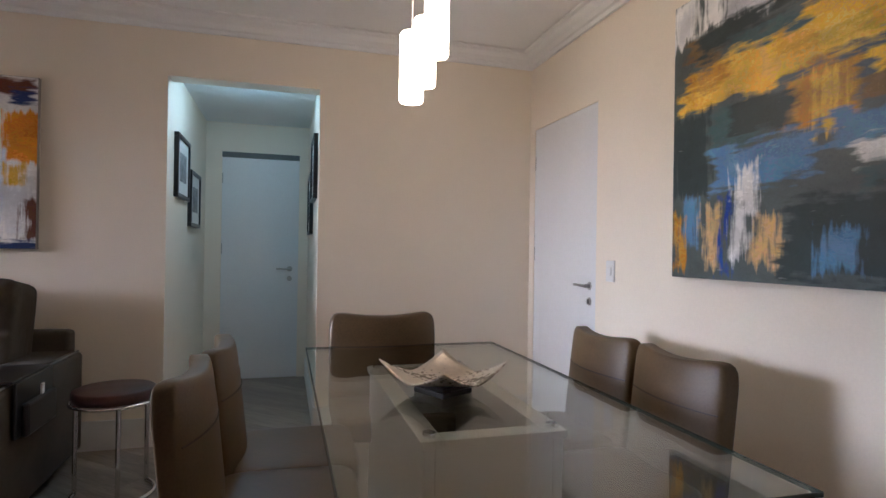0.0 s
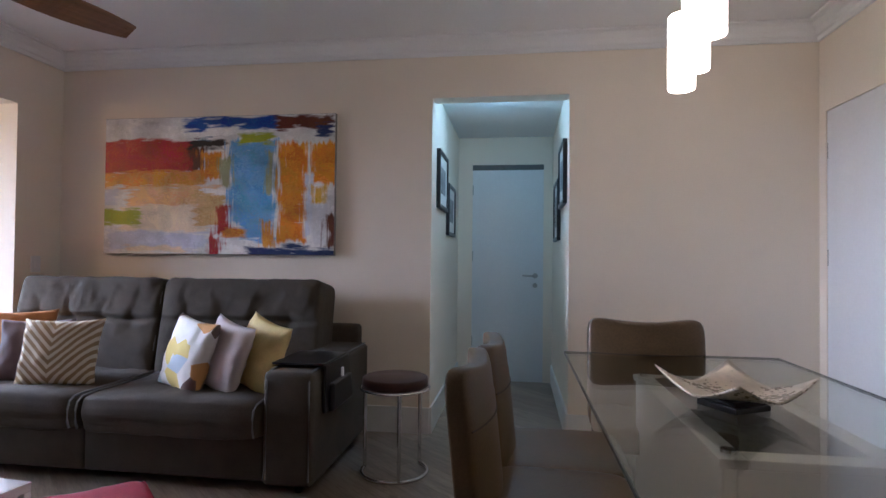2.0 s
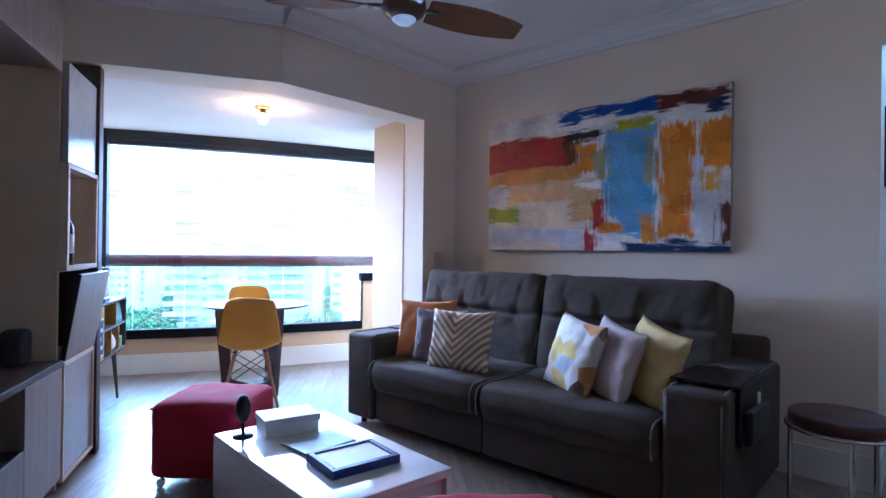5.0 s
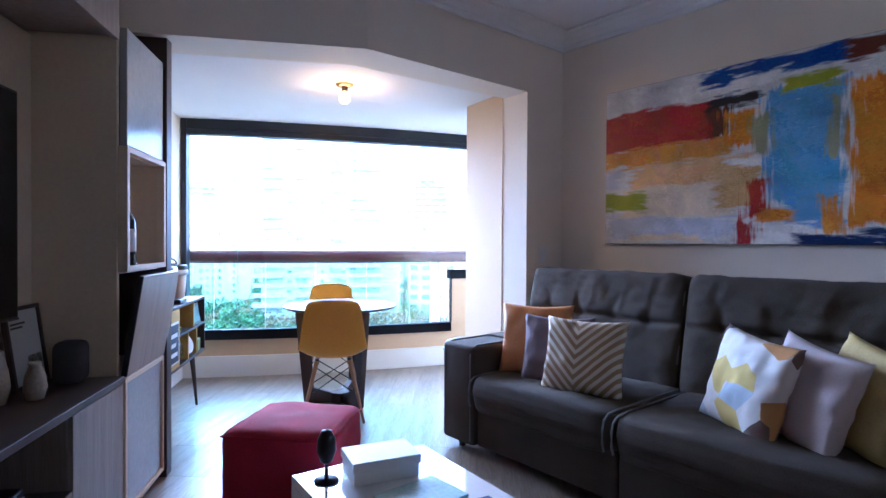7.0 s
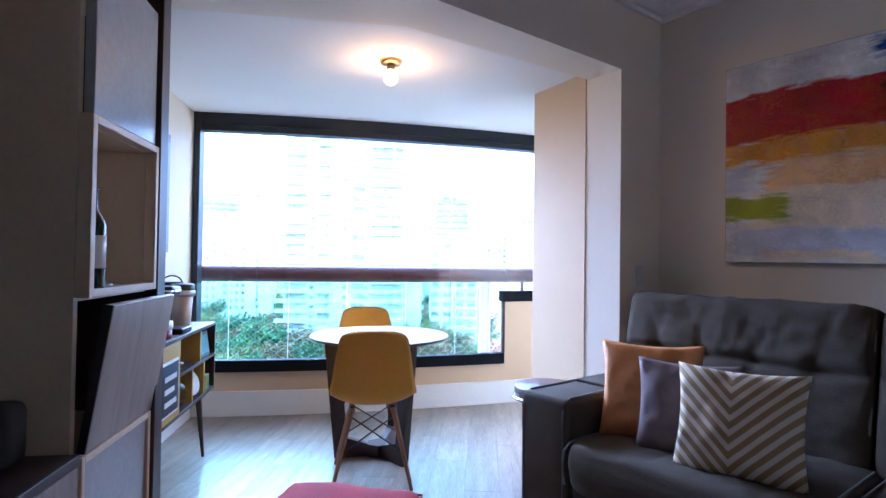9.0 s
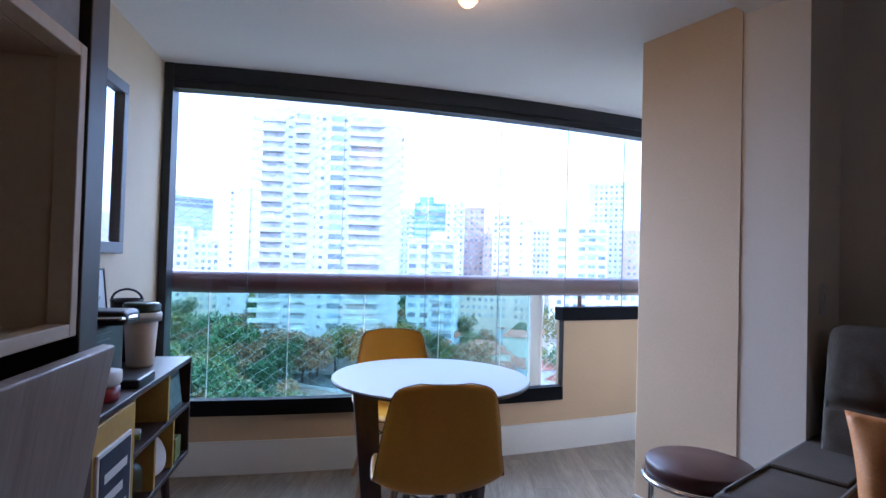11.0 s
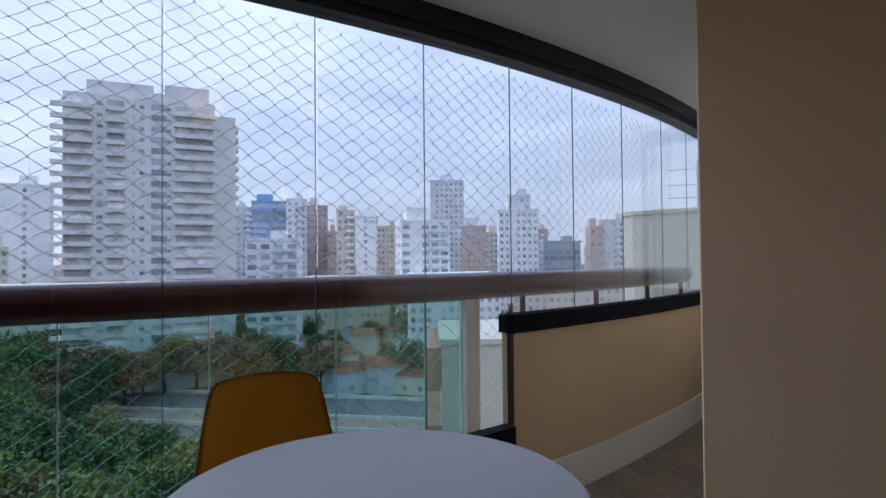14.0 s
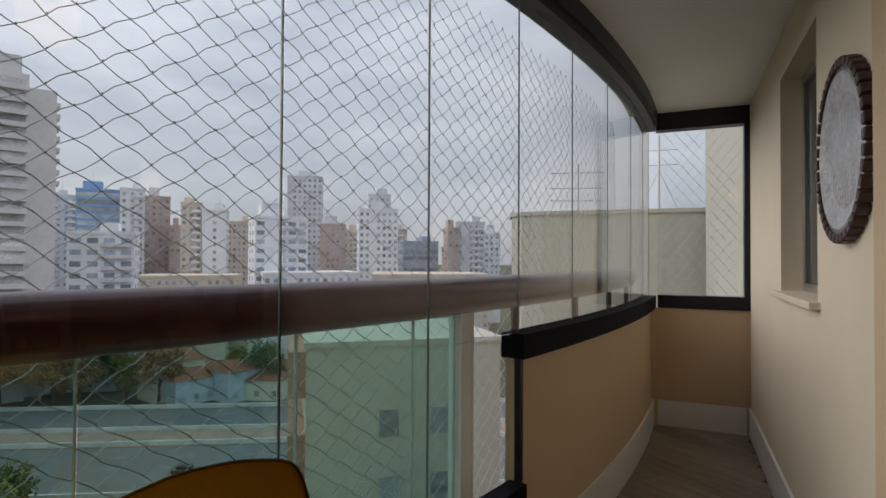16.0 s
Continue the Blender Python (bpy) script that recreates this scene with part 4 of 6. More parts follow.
for a in (-24, 138, 236):
    bm = bmesh.new()
    n = 14
    top, bot = [], []
    for i in range(n + 1):
        t = i / n
        x = 0.13 + 0.56 * t
        wd = 0.035 + 0.07 * math.sin(math.pi * min(1, 0.12 + 0.78 * t)) * (1 if t < 0.93 else 0.75)
        z = 2.515 - 0.012 * t
        for sgn, store in ((1, top), (-1, bot)):
            store.append((x, sgn * wd, z - sgn * 0.03 * (1 - 0.4 * t)))
    lo = [bm.verts.new(Vector(p) + Vector((0, 0, -0.004))) for p in top + bot[::-1]]
    hi = [bm.verts.new(Vector(p) + Vector((0, 0, 0.004))) for p in top + bot[::-1]]
    m2 = len(lo)
    for i in range(n):
        bm.faces.new((lo[i], lo[i + 1], lo[m2 - 2 - i], lo[m2 - 1 - i]))
        bm.faces.new((hi[i], hi[i + 1], hi[m2 - 2 - i], hi[m2 - 1 - i]))
    for i in range(m2):
        bm.faces.new((lo[i], lo[(i + 1) % m2], hi[(i + 1) % m2], hi[i]))
    bl = part("blade", bm, FANWOOD, fan)
    bl.rotation_euler = (0, 0, radians(a))
    arm = part("blade_iron", box(0.07, 0.19, -0.022, 0.022, 2.507, 2.519, 0.004), BRONZE, fan)
    arm.rotation_euler = (0, 0, radians(a))

# ---- dining set ----
dt = thing("dining_table", "clear glass dining table on a pale boxed pedestal", "table", pose(-1.92, -0.41, 0))
p = part("glass_top", box(-1.0, 1.0, -0.51, 0.51, 0.738, 0.75, 0.003), TABLEG, dt, "clear glass top with dark edge")
p.visible_shadow = False
for x0, x1, y0, y1 in ((-1.004, 1.004, -0.514, -0.5105), (-1.004, 1.004, 0.5105, 0.514), (-1.004, -1.0005, -0.5105, 0.5105), (1.0005, 1.004, -0.5105, 0.5105)):
    part("glass_edge", box(x0, x1, y0, y1, 0.738, 0.75), mat("dark_green_glass_edge", (0.02, 0.035, 0.03), 0.15, vary=0.05, bump=0), dt)
PEDM = mat("pale_champagne_metal", (0.52, 0.47, 0.40), 0.35, metal=0.35, vary=0.06, bump=0.03)
for y0, y1 in ((-0.2, -0.165), (0.205, 0.24)):
    part("pedestal_side", box(-0.42, 0.6, y0, y1, 0, 0.70, 0.004), PEDM, dt)
for x0, x1 in ((-0.42, -0.385), (0.565, 0.6)):
    part("pedestal_end", box(x0, x1, -0.165, 0.205, 0, 0.70, 0.004), PEDM, dt)
for x0, x1, y0, y1 in ((-0.43, 0.61, -0.21, -0.14), (-0.43, 0.61, 0.18, 0.25), (-0.43, -0.36, -0.14, 0.18), (0.54, 0.61, -0.14, 0.18)):
    part("pedestal_rim", box(x0, x1, y0, y1, 0.70, 0.725, 0.003), PEDM, dt)
for x, y in ((-0.39, -0.175), (-0.39, 0.215), (0.57, -0.175), (0.57, 0.215)):
    part("glass_pad", rod((x, y, 0.725), (x, y, 0.738), 0.02), CHROME, dt)

bowl = thing("decorative_bowl", "square silver and cream bowl on a black foot", "bowl", pose(-1.93, -0.345, 0.75, 0, 0, 29))
part("foot", box(-0.075, 0.075, -0.075, 0.075, 0.0, 0.018, 0.003), BLACK, bowl)
part("foot_block", box(-0.068, 0.068, -0.068, 0.068, 0.018, 0.035, 0.003), BLACK, bowl)
bm = bmesh.new()
n = 20
grid = {}
for s, dz in ((0, 0.0), (1, 0.006)):
    for i in range(n + 1):
        for j in range(n + 1):
            a, b = 2 * i / n - 1, 2 * j / n - 1
            grid[s, i, j] = bm.verts.new((0.165 * a, 0.165 * b, 0.036 + dz + 0.052 * (a * a * b * b) ** 0.7 + 0.024 * (a * a + b * b) / 2))
for s in (0, 1):
    for i in range(n):
        for j in range(n):
            bm.faces.new((grid[s, i, j], grid[s, i + 1, j], grid[s, i + 1, j + 1], grid[s, i, j + 1]))
for i in range(n):
    for a, b in (((i, 0), (i + 1, 0)), ((i, n), (i + 1, n)), ((0, i), (0, i + 1)), ((n, i), (n, i + 1))):
        bm.faces.new((grid[0, a[0], a[1]], grid[0, b[0], b[1]], grid[1, b[0], b[1]], grid[1, a[0], a[1]]))
part("dish", bm, mat("cream_silver_glaze", (0.58, 0.50, 0.40), 0.28, metal=0.5, vary=0.12, bump=0.05), bowl, smooth=True)


def dining_chair(m):
    c = thing("dining_chair", "brown leatherette dining chair with curved high back", "chair", m, "chairs round the dining table")
    bm = soft_block(0.47, 0.46, 0.11, 7, 12)
    s = part("seat", bm, LEATHER, c, smooth=True)
    s.location = (0, 0.02, 0.43)

    def bend(x, y, z):
        return (0, 0.045 * (1 - x * x) - 0.02 - 0.03 * z, -0.028 * (1 - x * x) if z > 0.6 else 0)
    b = part("backrest", soft_block(0.47, 0.075, 0.56, 9, 16, bend), LEATHER, c, smooth=True)
    b.location = (0, -0.24, 0.62)
    part("seam", tube([(-0.225 + 0.45 * i / 10, 0.028 + 0.045 * (1 - (2 * i / 10 - 1) ** 2) - 0.02, 0.10) for i in range(11)], 0.003, 5), DARKWOOD, b)
    for x in (-0.2, 0.2):
        for y in (-0.22, 0.2):
            part("leg", box(x - 0.02, x + 0.02, y - 0.02, y + 0.02, 0, 0.39, 0.003), DARKWOOD, c)
    return c


ch = dining_chair(pose(0, 0, 0))
ch.matrix_world = pose(-1.15, -0.305, 0, 0, 0, 90) @ Matrix.Diagonal((1.22, 1, 1.04, 1))
for x, y, r in ((-1.60, 0.18, 180), (-2.06, 0.22, 177), (-1.63, -0.92, 0), (-2.14, -0.92, 0), (-2.86, -0.28, -92)):
    o = copy_thing(ch, pose(x, y, 0, 0, 0, r))
    o.scale = (1.2, 1, 0.925) if x < -2.5 else (1.02, 1, 1.02)

# pendant over the table
pend = thing("pendant_lamp", "cluster of three white glass cylinder pendants, lit", "lamp", pose(-1.52, -0.335, 0))
SHADE = glow("lit_opal_glass", (1.0, 0.78, 0.52), 1.0)
for dx, dy, z0, z1, r in ((0.0, 0.035, 1.90, 2.20, 0.052), (0.0, -0.022, 1.975, 2.27, 0.050), (-0.11, -0.045, 2.07, 2.40, 0.052)):
    s = part("shade", lathe([(0.0, z0 + 0.006), (r - 0.012, z0 + 0.002), (r - 0.003, z0), (r, z0 + 0.01), (r, z1 - 0.01), (r - 0.006, z1), (0.0, z1)], 28), SHADE, pend, "lit opal glass cylinder", True)
    s.location = (dx, dy, 0)
    part("cable", rod((0, 0, z1), (0, 0, 2.73), 0.003, seg=6), STEEL, s)
part("canopy", lathe([(0.0, 2.72), (0.09, 2.72), (0.1, 2.73), (0.1, 2.749), (0.0, 2.749)]), STEEL, pend, smooth=True)

# balcony bulb
bl = thing("ceiling_bulb_lamp", "bare warm filament bulb in a brass ceiling holder, lit", "lamp", pose(-1.36, 4.66, 0))
part("ceiling_plate", lathe([(0.0, 2.312), (0.055, 2.312), (0.065, 2.329), (0.0, 2.329)]), mat("brass", (0.6, 0.4, 0.13), 0.3, metal=1), bl, "brass ceiling rose", True)
part("holder", rod((0, 0, 2.28), (0, 0, 2.312), 0.022), BRONZE, bl)
part("bulb", lathe([(0.0, 2.195), (0.02, 2.198), (0.036, 2.215), (0.04, 2.235), (0.032, 2.26), (0.018, 2.28), (0.0, 2.282)]), glow("lit_bulb_glass", (1.0, 0.62, 0.2), 0.42), bl, "glowing bulb", True)
lamp("bulb_light", (-1.36, 4.66, 2.17), 1.0, (1.0, 0.5, 0.16), 0.12)
# added hallway fill light, kept unseen behind the lintel of the opening
hl = thing("hall_ceiling_light", "unseen cool white fill light added to brighten the hallway", "lamp", pose(0.30, 0.47, 0))
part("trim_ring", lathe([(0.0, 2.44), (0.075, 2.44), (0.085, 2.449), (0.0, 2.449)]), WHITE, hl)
part("diffuser", lathe([(0.0, 2.434), (0.06, 2.434), (0.065, 2.4395), (0.0, 2.4395)]), glow("cool_fill_diffuser", (0.72, 0.90, 1.0), 3), hl)
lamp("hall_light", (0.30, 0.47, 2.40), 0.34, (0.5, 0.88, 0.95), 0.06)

# ---- coffee table and poufs ----
ct = thing("coffee_table", "glossy white lacquer coffee table with open sides", "table", pose(-2.18, 2.68, 0, 0, 0, -6))
GLOSS = mat("gloss_white_lacquer", (0.74, 0.74, 0.76), 0.08, vary=0.02, bump=0.0, coat=0.6)
part("top", box(-0.29, 0.29, -0.5, 0.5, 0.325, 0.36, 0.004), GLOSS, ct)
for x0, x1 in ((-0.29, -0.262), (0.262, 0.29)):
    part("side_panel", box(x0, x1, -0.5, 0.5, 0.07, 0.325, 0.003), GLOSS, ct)
part("shelf", box(-0.262, 0.262, -0.49, 0.49, 0.07, 0.098, 0.003), GLOSS, ct)
part("end_panel", box(-0.262, 0.262, -0.47, -0.445, 0.098, 0.325), GLOSS, ct)
part("end_panel", box(-0.262, 0.262, 0.445, 0.47, 0.098, 0.325), GLOSS, ct)
for x in (-0.24, 0.24):
    for y in (-0.44, 0.44):
        part("foot", rod((x, y, 0), (x, y, 0.07), 0.02), CHROME, ct)
CTM = pose(-2.18, 2.68, 0, 0, 0, -6)
bx = thing("lidded_box", "white lidded cardboard box on the coffee table", "box", CTM @ pose(0.0, 0.34, 0.36, 0, 0, -10))
part("box_body", box(-0.125, 0.125, -0.085, 0.085, 0, 0.075, 0.003), WHITE, bx)
part("lid", box(-0.131, 0.131, -0.091, 0.091, 0.05, 0.084, 0.004), WHITE, bx)
bk = thing("book", "pale blue closed book on the coffee table", "book", CTM @ pose(0.02, 0.08, 0.36, 0, 0, 6))
part("cover", box(-0.13, 0.13, -0.1, 0.1, 0, 0.012, 0.002), mat("pale_blue_cover", (0.30, 0.45, 0.50), 0.4, vary=0.2), bk)
tr = thing("photo_frame", "dark blue framed white print lying on the coffee table", "frame", CTM @ pose(0.02, -0.20, 0.36, 0, 0, -4))
NAVYF = mat("navy_frame", (0.015, 0.045, 0.20), 0.35, vary=0.1)
for x0, x1, y0, y1 in ((-0.15, 0.15, -0.12, -0.096), (-0.15, 0.15, 0.096, 0.12), (-0.15, -0.126, -0.096, 0.096), (0.126, 0.15, -0.096, 0.096)):
    part("frame_bar", box(x0, x1, y0, y1, 0, 0.035, 0.002), NAVYF, tr)
part("print", box(-0.126, 0.126, -0.096, 0.096, 0.002, 0.029), WHITE, tr)
eg = thing("table_ornament", "black oval ornament on a slim stand on the coffee table", "ornament", CTM @ pose(-0.2, 0.38, 0.36))
part("foot", lathe([(0.0, 0), (0.045, 0), (0.045, 0.006), (0.008, 0.01), (0.006, 0.07), (0.0, 0.07)]), BLACK, eg, smooth=True)
part("oval", lathe([(0.0, 0.06), (0.022, 0.075), (0.036, 0.115), (0.033, 0.155), (0.018, 0.185), (0.0, 0.193)]), BLACK, eg, smooth=True)


def pouf(m):
    p = thing("pouf", "crimson upholstered cube pouf on small casters", "pouf", m, "crimson poufs")

    def puff(x, y, z):
        w = wrinkle(x, y, z, 0.006, 2)
        return (w, w, w + (0.022 * (1 - x ** 4) * (1 - y ** 4) if z > 0.5 else 0))
    b = part("cube", soft_block(0.49, 0.49, 0.375, 13, 18, puff), RED, p, smooth=True)
    b.location = (0, 0, 0.235)
    part("seam", tube([(sx * 0.238, sy * 0.238, 0.405) for sx, sy in ((-1, -1), (1, -1), (1, 1), (-1, 1))], 0.004, 6, True), RED, p)
    for x in (-0.2, 0.2):
        for y in (-0.2, 0.2):
            c = part("caster", rod((x - 0.01, y, 0.022), (x + 0.01, y, 0.022), 0.022), CHROME, p)
            part("caster_stem", rod((x, y, 0.03), (x, y, 0.06), 0.006), CHROME, c)
    return p


pf = pouf(pose(-2.19, 3.645, 0, 0, 0, 42))
copy_thing(pf, pose(-2.32, 1.66, 0, 0, 0, 45))

# ---- wall unit (in the wing's own axes: x out of the wall, y towards the balcony) ----
wu = thing("wall_unit_tower", "tall taupe wall unit tower with niche and doors", "cabinet", WING)
part("end_panel", box(-0.505, 0.026, -0.085, -0.005, 0, 2.745, 0.003), DARKWOOD, wu, "dark walnut full height end panel")
part("side_panel", box(-0.505, -0.02, -0.60, -0.575, 0.0, 2.745, 0.002), BEIGEL, wu)
part("back_panel", box(-0.505, -0.48, -0.575, -0.085, 0.0, 2.745), BEIGEL, wu)
for z in (0.06, 0.62, 1.09, 1.615, 2.13):
    part("shelf", box(-0.48, -0.02, -0.575, -0.085, z, z + 0.025), BEIGEL, wu)
d = part("upper_door", box(-0.019, 0.012, -0.575, -0.10, 1.645, 2.15, 0.003), GREYPANEL, wu, "satin grey taupe door")
for y0, y1, z0, z1 in ((-0.60, -0.572, 1.10, 1.64), (-0.113, -0.087, 1.10, 1.64), (-0.572, -0.113, 1.10, 1.125), (-0.572, -0.113, 1.615, 1.64)):
    part("niche_frame", box(-0.018, 0.022, y0, y1, z0, z1, 0.002), BEIGEL, wu)
for y0, y1 in ((-0.1, -0.0865), (-0.5745, -0.5715)):
    part("niche_lining", box(-0.479, -0.0185, y0, y1, 1.1155, 1.6145), BEIGEL, wu)
part("niche_back", box(-0.479, -0.30, -0.571, -0.1005, 1.1155, 1.6145), BEIGEL, wu)
fl = part("flap_door", box(-0.012, 0.012, -0.575, -0.06, 0.0, 0.44, 0.003), GREYWOOD, wu, "drop flap door standing ajar")
fl.location, fl.rotation_euler = (0.0, 0, 0.645), (0, radians(9), 0)
part("flap_edge", box(-0.0125, 0.0105, -0.579, -0.5755, 0.0, 0.44), BLACK, fl)
part("lower_door", box(-0.019, 0.004, -0.577, -0.110, 0.063, 0.616, 0.003), GREYPANEL, wu, "grey lower door in a pale frame")
for y0, y1, z0, z1 in ((-0.60, -0.578, 0.04, 0.64), (-0.109, -0.087, 0.04, 0.64), (-0.578, -0.109, 0.04, 0.062), (-0.578, -0.109, 0.617, 0.64)):
    part("door_surround", box(-0.019, 0.014, y0, y1, z0, z1, 0.003), BEIGEL, wu)
tvb = thing("tv_bench", "long low media bench with dark top and grey wood drawers", "cabinet", WING)
part("bench_top", box(-0.505, 0.012, -3.2, -0.603, 0.625, 0.655, 0.003), DARKWOOD, tvb, "dark walnut bench top")
part("body", box(-0.505, -0.012, -3.2, -0.603, 0.06, 0.34), GREYWOOD, tvb)
part("drawer_front", box(-0.011, 0.008, -1.05, -0.606, 0.07, 0.62, 0.002), GREYWOOD, tvb)
part("drawer_front", box(-0.011, 0.008, -2.0, -1.055, 0.07, 0.36, 0.002), GREYWOOD, tvb)
part("drawer_front", box(-0.011, 0.008, -3.2, -2.005, 0.07, 0.36, 0.002), GREYWOOD, tvb)
part("body_block", box(-0.505, -0.012, -1.05, -0.603, 0.34, 0.625), GREYWOOD, tvb)
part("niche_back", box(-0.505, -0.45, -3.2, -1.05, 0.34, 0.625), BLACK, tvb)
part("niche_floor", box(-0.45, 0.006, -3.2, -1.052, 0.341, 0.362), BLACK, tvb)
part("divider", box(-0.45, 0.0, -2.02, -1.99, 0.362, 0.625), GREYWOOD, tvb)
part("plinth", box(-0.48, -0.05, -3.2, -0.603, 0, 0.06), BLACK, tvb)
part("back_panel", box(-0.505, -0.345, -3.2, -0.604, 0.656, 2.084), BEIGEL, tvb, "beige panel behind the television")
uc = thing("upper_cabinet", "taupe overhead cabinet above the television niche", "cabinet", WING)
part("body", box(-0.505, -0.03, -3.2, -0.603, 2.10, 2.745), GREYWOOD, uc)
for a, b in ((-1.5, -0.605), (-2.35, -1.505), (-3.2, -2.355)):
    part("door", box(-0.029, -0.008, a, b, 2.085, 2.745, 0.002), GREYWOOD, uc)
tv = thing("television", "large black flat screen television on the wall", "television", WING @ pose(-0.365, -1.52, 0))
part("casing", box(0.03, 0.075, -0.72, 0.72, 0.93, 1.80, 0.008), BLACK, tv)
part("screen", box(0.0755, 0.077, -0.705, 0.705, 0.945, 1.785), mat("black_screen", (0.008, 0.008, 0.01), 0.12, vary=0.05, bump=0), tv)
part("bracket", box(0.021, 0.03, -0.2, 0.2, 1.2, 1.5), BLACK, tv)
pfm = thing("photo_frame", "dark framed card leaning on the bench", "frame", WING @ pose(-0.285, -0.725, 0.655, 0, -8, 0) )
for y0, y1, z0, z1 in ((-0.12, 0.12, 0, 0.016), (-0.12, 0.12, 0.304, 0.32), (-0.12, -0.104, 0.016, 0.304), (0.104, 0.12, 0.016, 0.304)):
    part("frame_bar", box(-0.008, 0.012, y0, y1, z0, z1, 0.002), DARKWOOD, pfm)
part("card", box(-0.004, 0.004, -0.104, 0.104, 0.016, 0.304), mat("grey_white_card", (0.55, 0.54, 0.51), 0.7, vary=0.05), pfm)
for i, (w0, z) in enumerate(((0.05, 0.27), (0.075, 0.25), (0.06, 0.235))):
    part("text_bar", box(0.004, 0.0052, -0.085, -0.085 + 1.3 * w0, z, z + 0.008), BLACK, pfm)
part("leaf_print", box(0.004, 0.0052, 0.0, 0.09, 0.02, 0.12), mat("grey_leaf_print", (0.28, 0.29, 0.25), 0.7, vary=0.5, scale=30), pfm)
sp = thing("speaker", "small dark grey round-cornered speaker on the bench", "speaker", WING @ pose(-0.16, -0.685, 0.655))
part("cabinet", box(-0.055, 0.055, -0.055, 0.055, 0.0, 0.17, 0.03, 4), mat("dark_grey_mesh", (0.05, 0.05, 0.052), 0.7, vary=0.3, fine=300, bump=0.4), sp, smooth=True)
STONE = mat("beige_stoneware", (0.42, 0.35, 0.27), 0.6, vary=0.2, scale=12, fine=90, bump=0.4)
for y, x, h, r in ((-0.99, -0.27, 0.185, 0.048), (-0.93, -0.17, 0.135, 0.038)):
    vz = thing("vase", "small beige stoneware vase on the bench", "vase", WING @ pose(x, y, 0.655), "stoneware vases")
    part("body", lathe([(0.0, 0), (r * 0.7, 0), (r, h * 0.3), (r * 0.85, h * 0.65), (r * 0.5, h * 0.9), (r * 0.58, h), (r * 0.4, h), (r * 0.4, h * 0.8), (0.0, h * 0.8)], 24), STONE, vz, smooth=True)
dv = thing("set_top_box", "dark media box with silver trim in the bench niche", "media box", WING @ pose(-0.2, -1.35, 0.362))
part("box_body", box(-0.12, 0.12, -0.18, 0.18, 0.0, 0.07, 0.008), BLACK, dv)
part("front_trim", box(0.1205, 0.124, -0.17, 0.17, 0.02, 0.045, 0.001), STEEL, dv)
bt = thing("wine_bottle", "dark wine bottle with white label in the niche", "bottle", WING @ pose(-0.014, -0.515, 1.1255))
part("glass", lathe([(0.0, 0), (0.036, 0), (0.038, 0.008), (0.038, 0.19), (0.03, 0.215), (0.014, 0.24), (0.013, 0.29), (0.016, 0.292), (0.016, 0.305), (0.0, 0.305)], 24), mat("dark_bottle_glass", (0.01, 0.02, 0.012), 0.1, vary=0.05, bump=0), bt, smooth=True)
part("label_band", lathe([(0.0384, 0.06), (0.0388, 0.06), (0.0388, 0.16), (0.0384, 0.16)], 24), WHITE, bt, "white paper label", True)
orn = thing("niche_ornament", "small dark ornament on a saucer in the niche", "ornament", WING @ pose(-0.09, -0.36, 1.116))
part("dish", lathe([(0.0, 0), (0.06, 0), (0.07, 0.012), (0.05, 0.02), (0.0, 0.02)]), BLACK, orn, smooth=True)
part("knob", lathe([(0.0, 0.02), (0.03, 0.022), (0.036, 0.045), (0.02, 0.06), (0.0, 0.064)]), BLACK, orn, smooth=True)

# ---- balcony: sideboard ----
sb = thing("sideboard", "retro open sideboard with dark top and ochre dividers on tapered legs", "sideboard", WING)
OCHRE = mat("ochre_panel", (0.52, 0.33, 0.06), 0.5, vary=0.1, bump=0.04)
X0, X1, Y0, Y1, ZB, ZT = -0.49, -0.12, 0.17, 1.31, 0.40, 0.815
part("top", box(X0, X1, Y0, Y1, ZT - 0.02, ZT, 0.003), DARKWOOD, sb)
part("bottom", box(X0, X1, Y0, Y1, ZB, ZB + 0.02, 0.003), DARKWOOD, sb)
part("middle_shelf", box(X0, X1, Y0 + 0.5, Y1, ZB + 0.205, ZB + 0.222, 0.002), DARKWOOD, sb)
part("back", box(X0 - 0.008, X0, Y0, Y1, ZB, ZT), DARKWOOD, sb)
part("end", box(X0, X1, Y0 - 0.018, Y0, ZB, ZT, 0.002), DARKWOOD, sb)
part("end", box(X0, X1, Y1, Y1 + 0.018, ZB, ZT, 0.002), DARKWOOD, sb)
for y, z0, z1 in ((Y0 + 0.5, ZB + 0.02, ZT - 0.02), (Y0 + 0.86, ZB + 0.222, ZT - 0.02), (Y0 + 0.72, ZB + 0.02, ZB + 0.205), (Y0 + 0.94, ZB + 0.02, ZB + 0.205)):
    part("divider", box(X0, X1 - 0.004, y - 0.009, y + 0.009, z0, z1), OCHRE, sb, "ochre painted divider")
part("door", box(X1 - 0.012, X1 + 0.004, Y0 + 0.004, Y0 + 0.485, ZB + 0.022, ZT - 0.022, 0.002), OCHRE, sb, "ochre painted door")
for x, sx in ((X0 + 0.06, -0.02), (X1 - 0.06, 0.02)):
    for y, sy in ((Y0 + 0.12, -0.04), (Y1 - 0.12, 0.06)):
        part("leg", rod((x + sx, y + sy, 0), (x, y, ZB), 0.009, 0.019), DARKWOOD, sb)
pt = thing("framed_poster", "navy lettered card in a white frame on the sideboard door", "poster", WING @ pose(X1 + 0.004, Y0 + 0.32, ZB + 0.06))
part("frame", box(0, 0.008, -0.12, 0.12, 0, 0.26, 0.001), WHITE, pt)
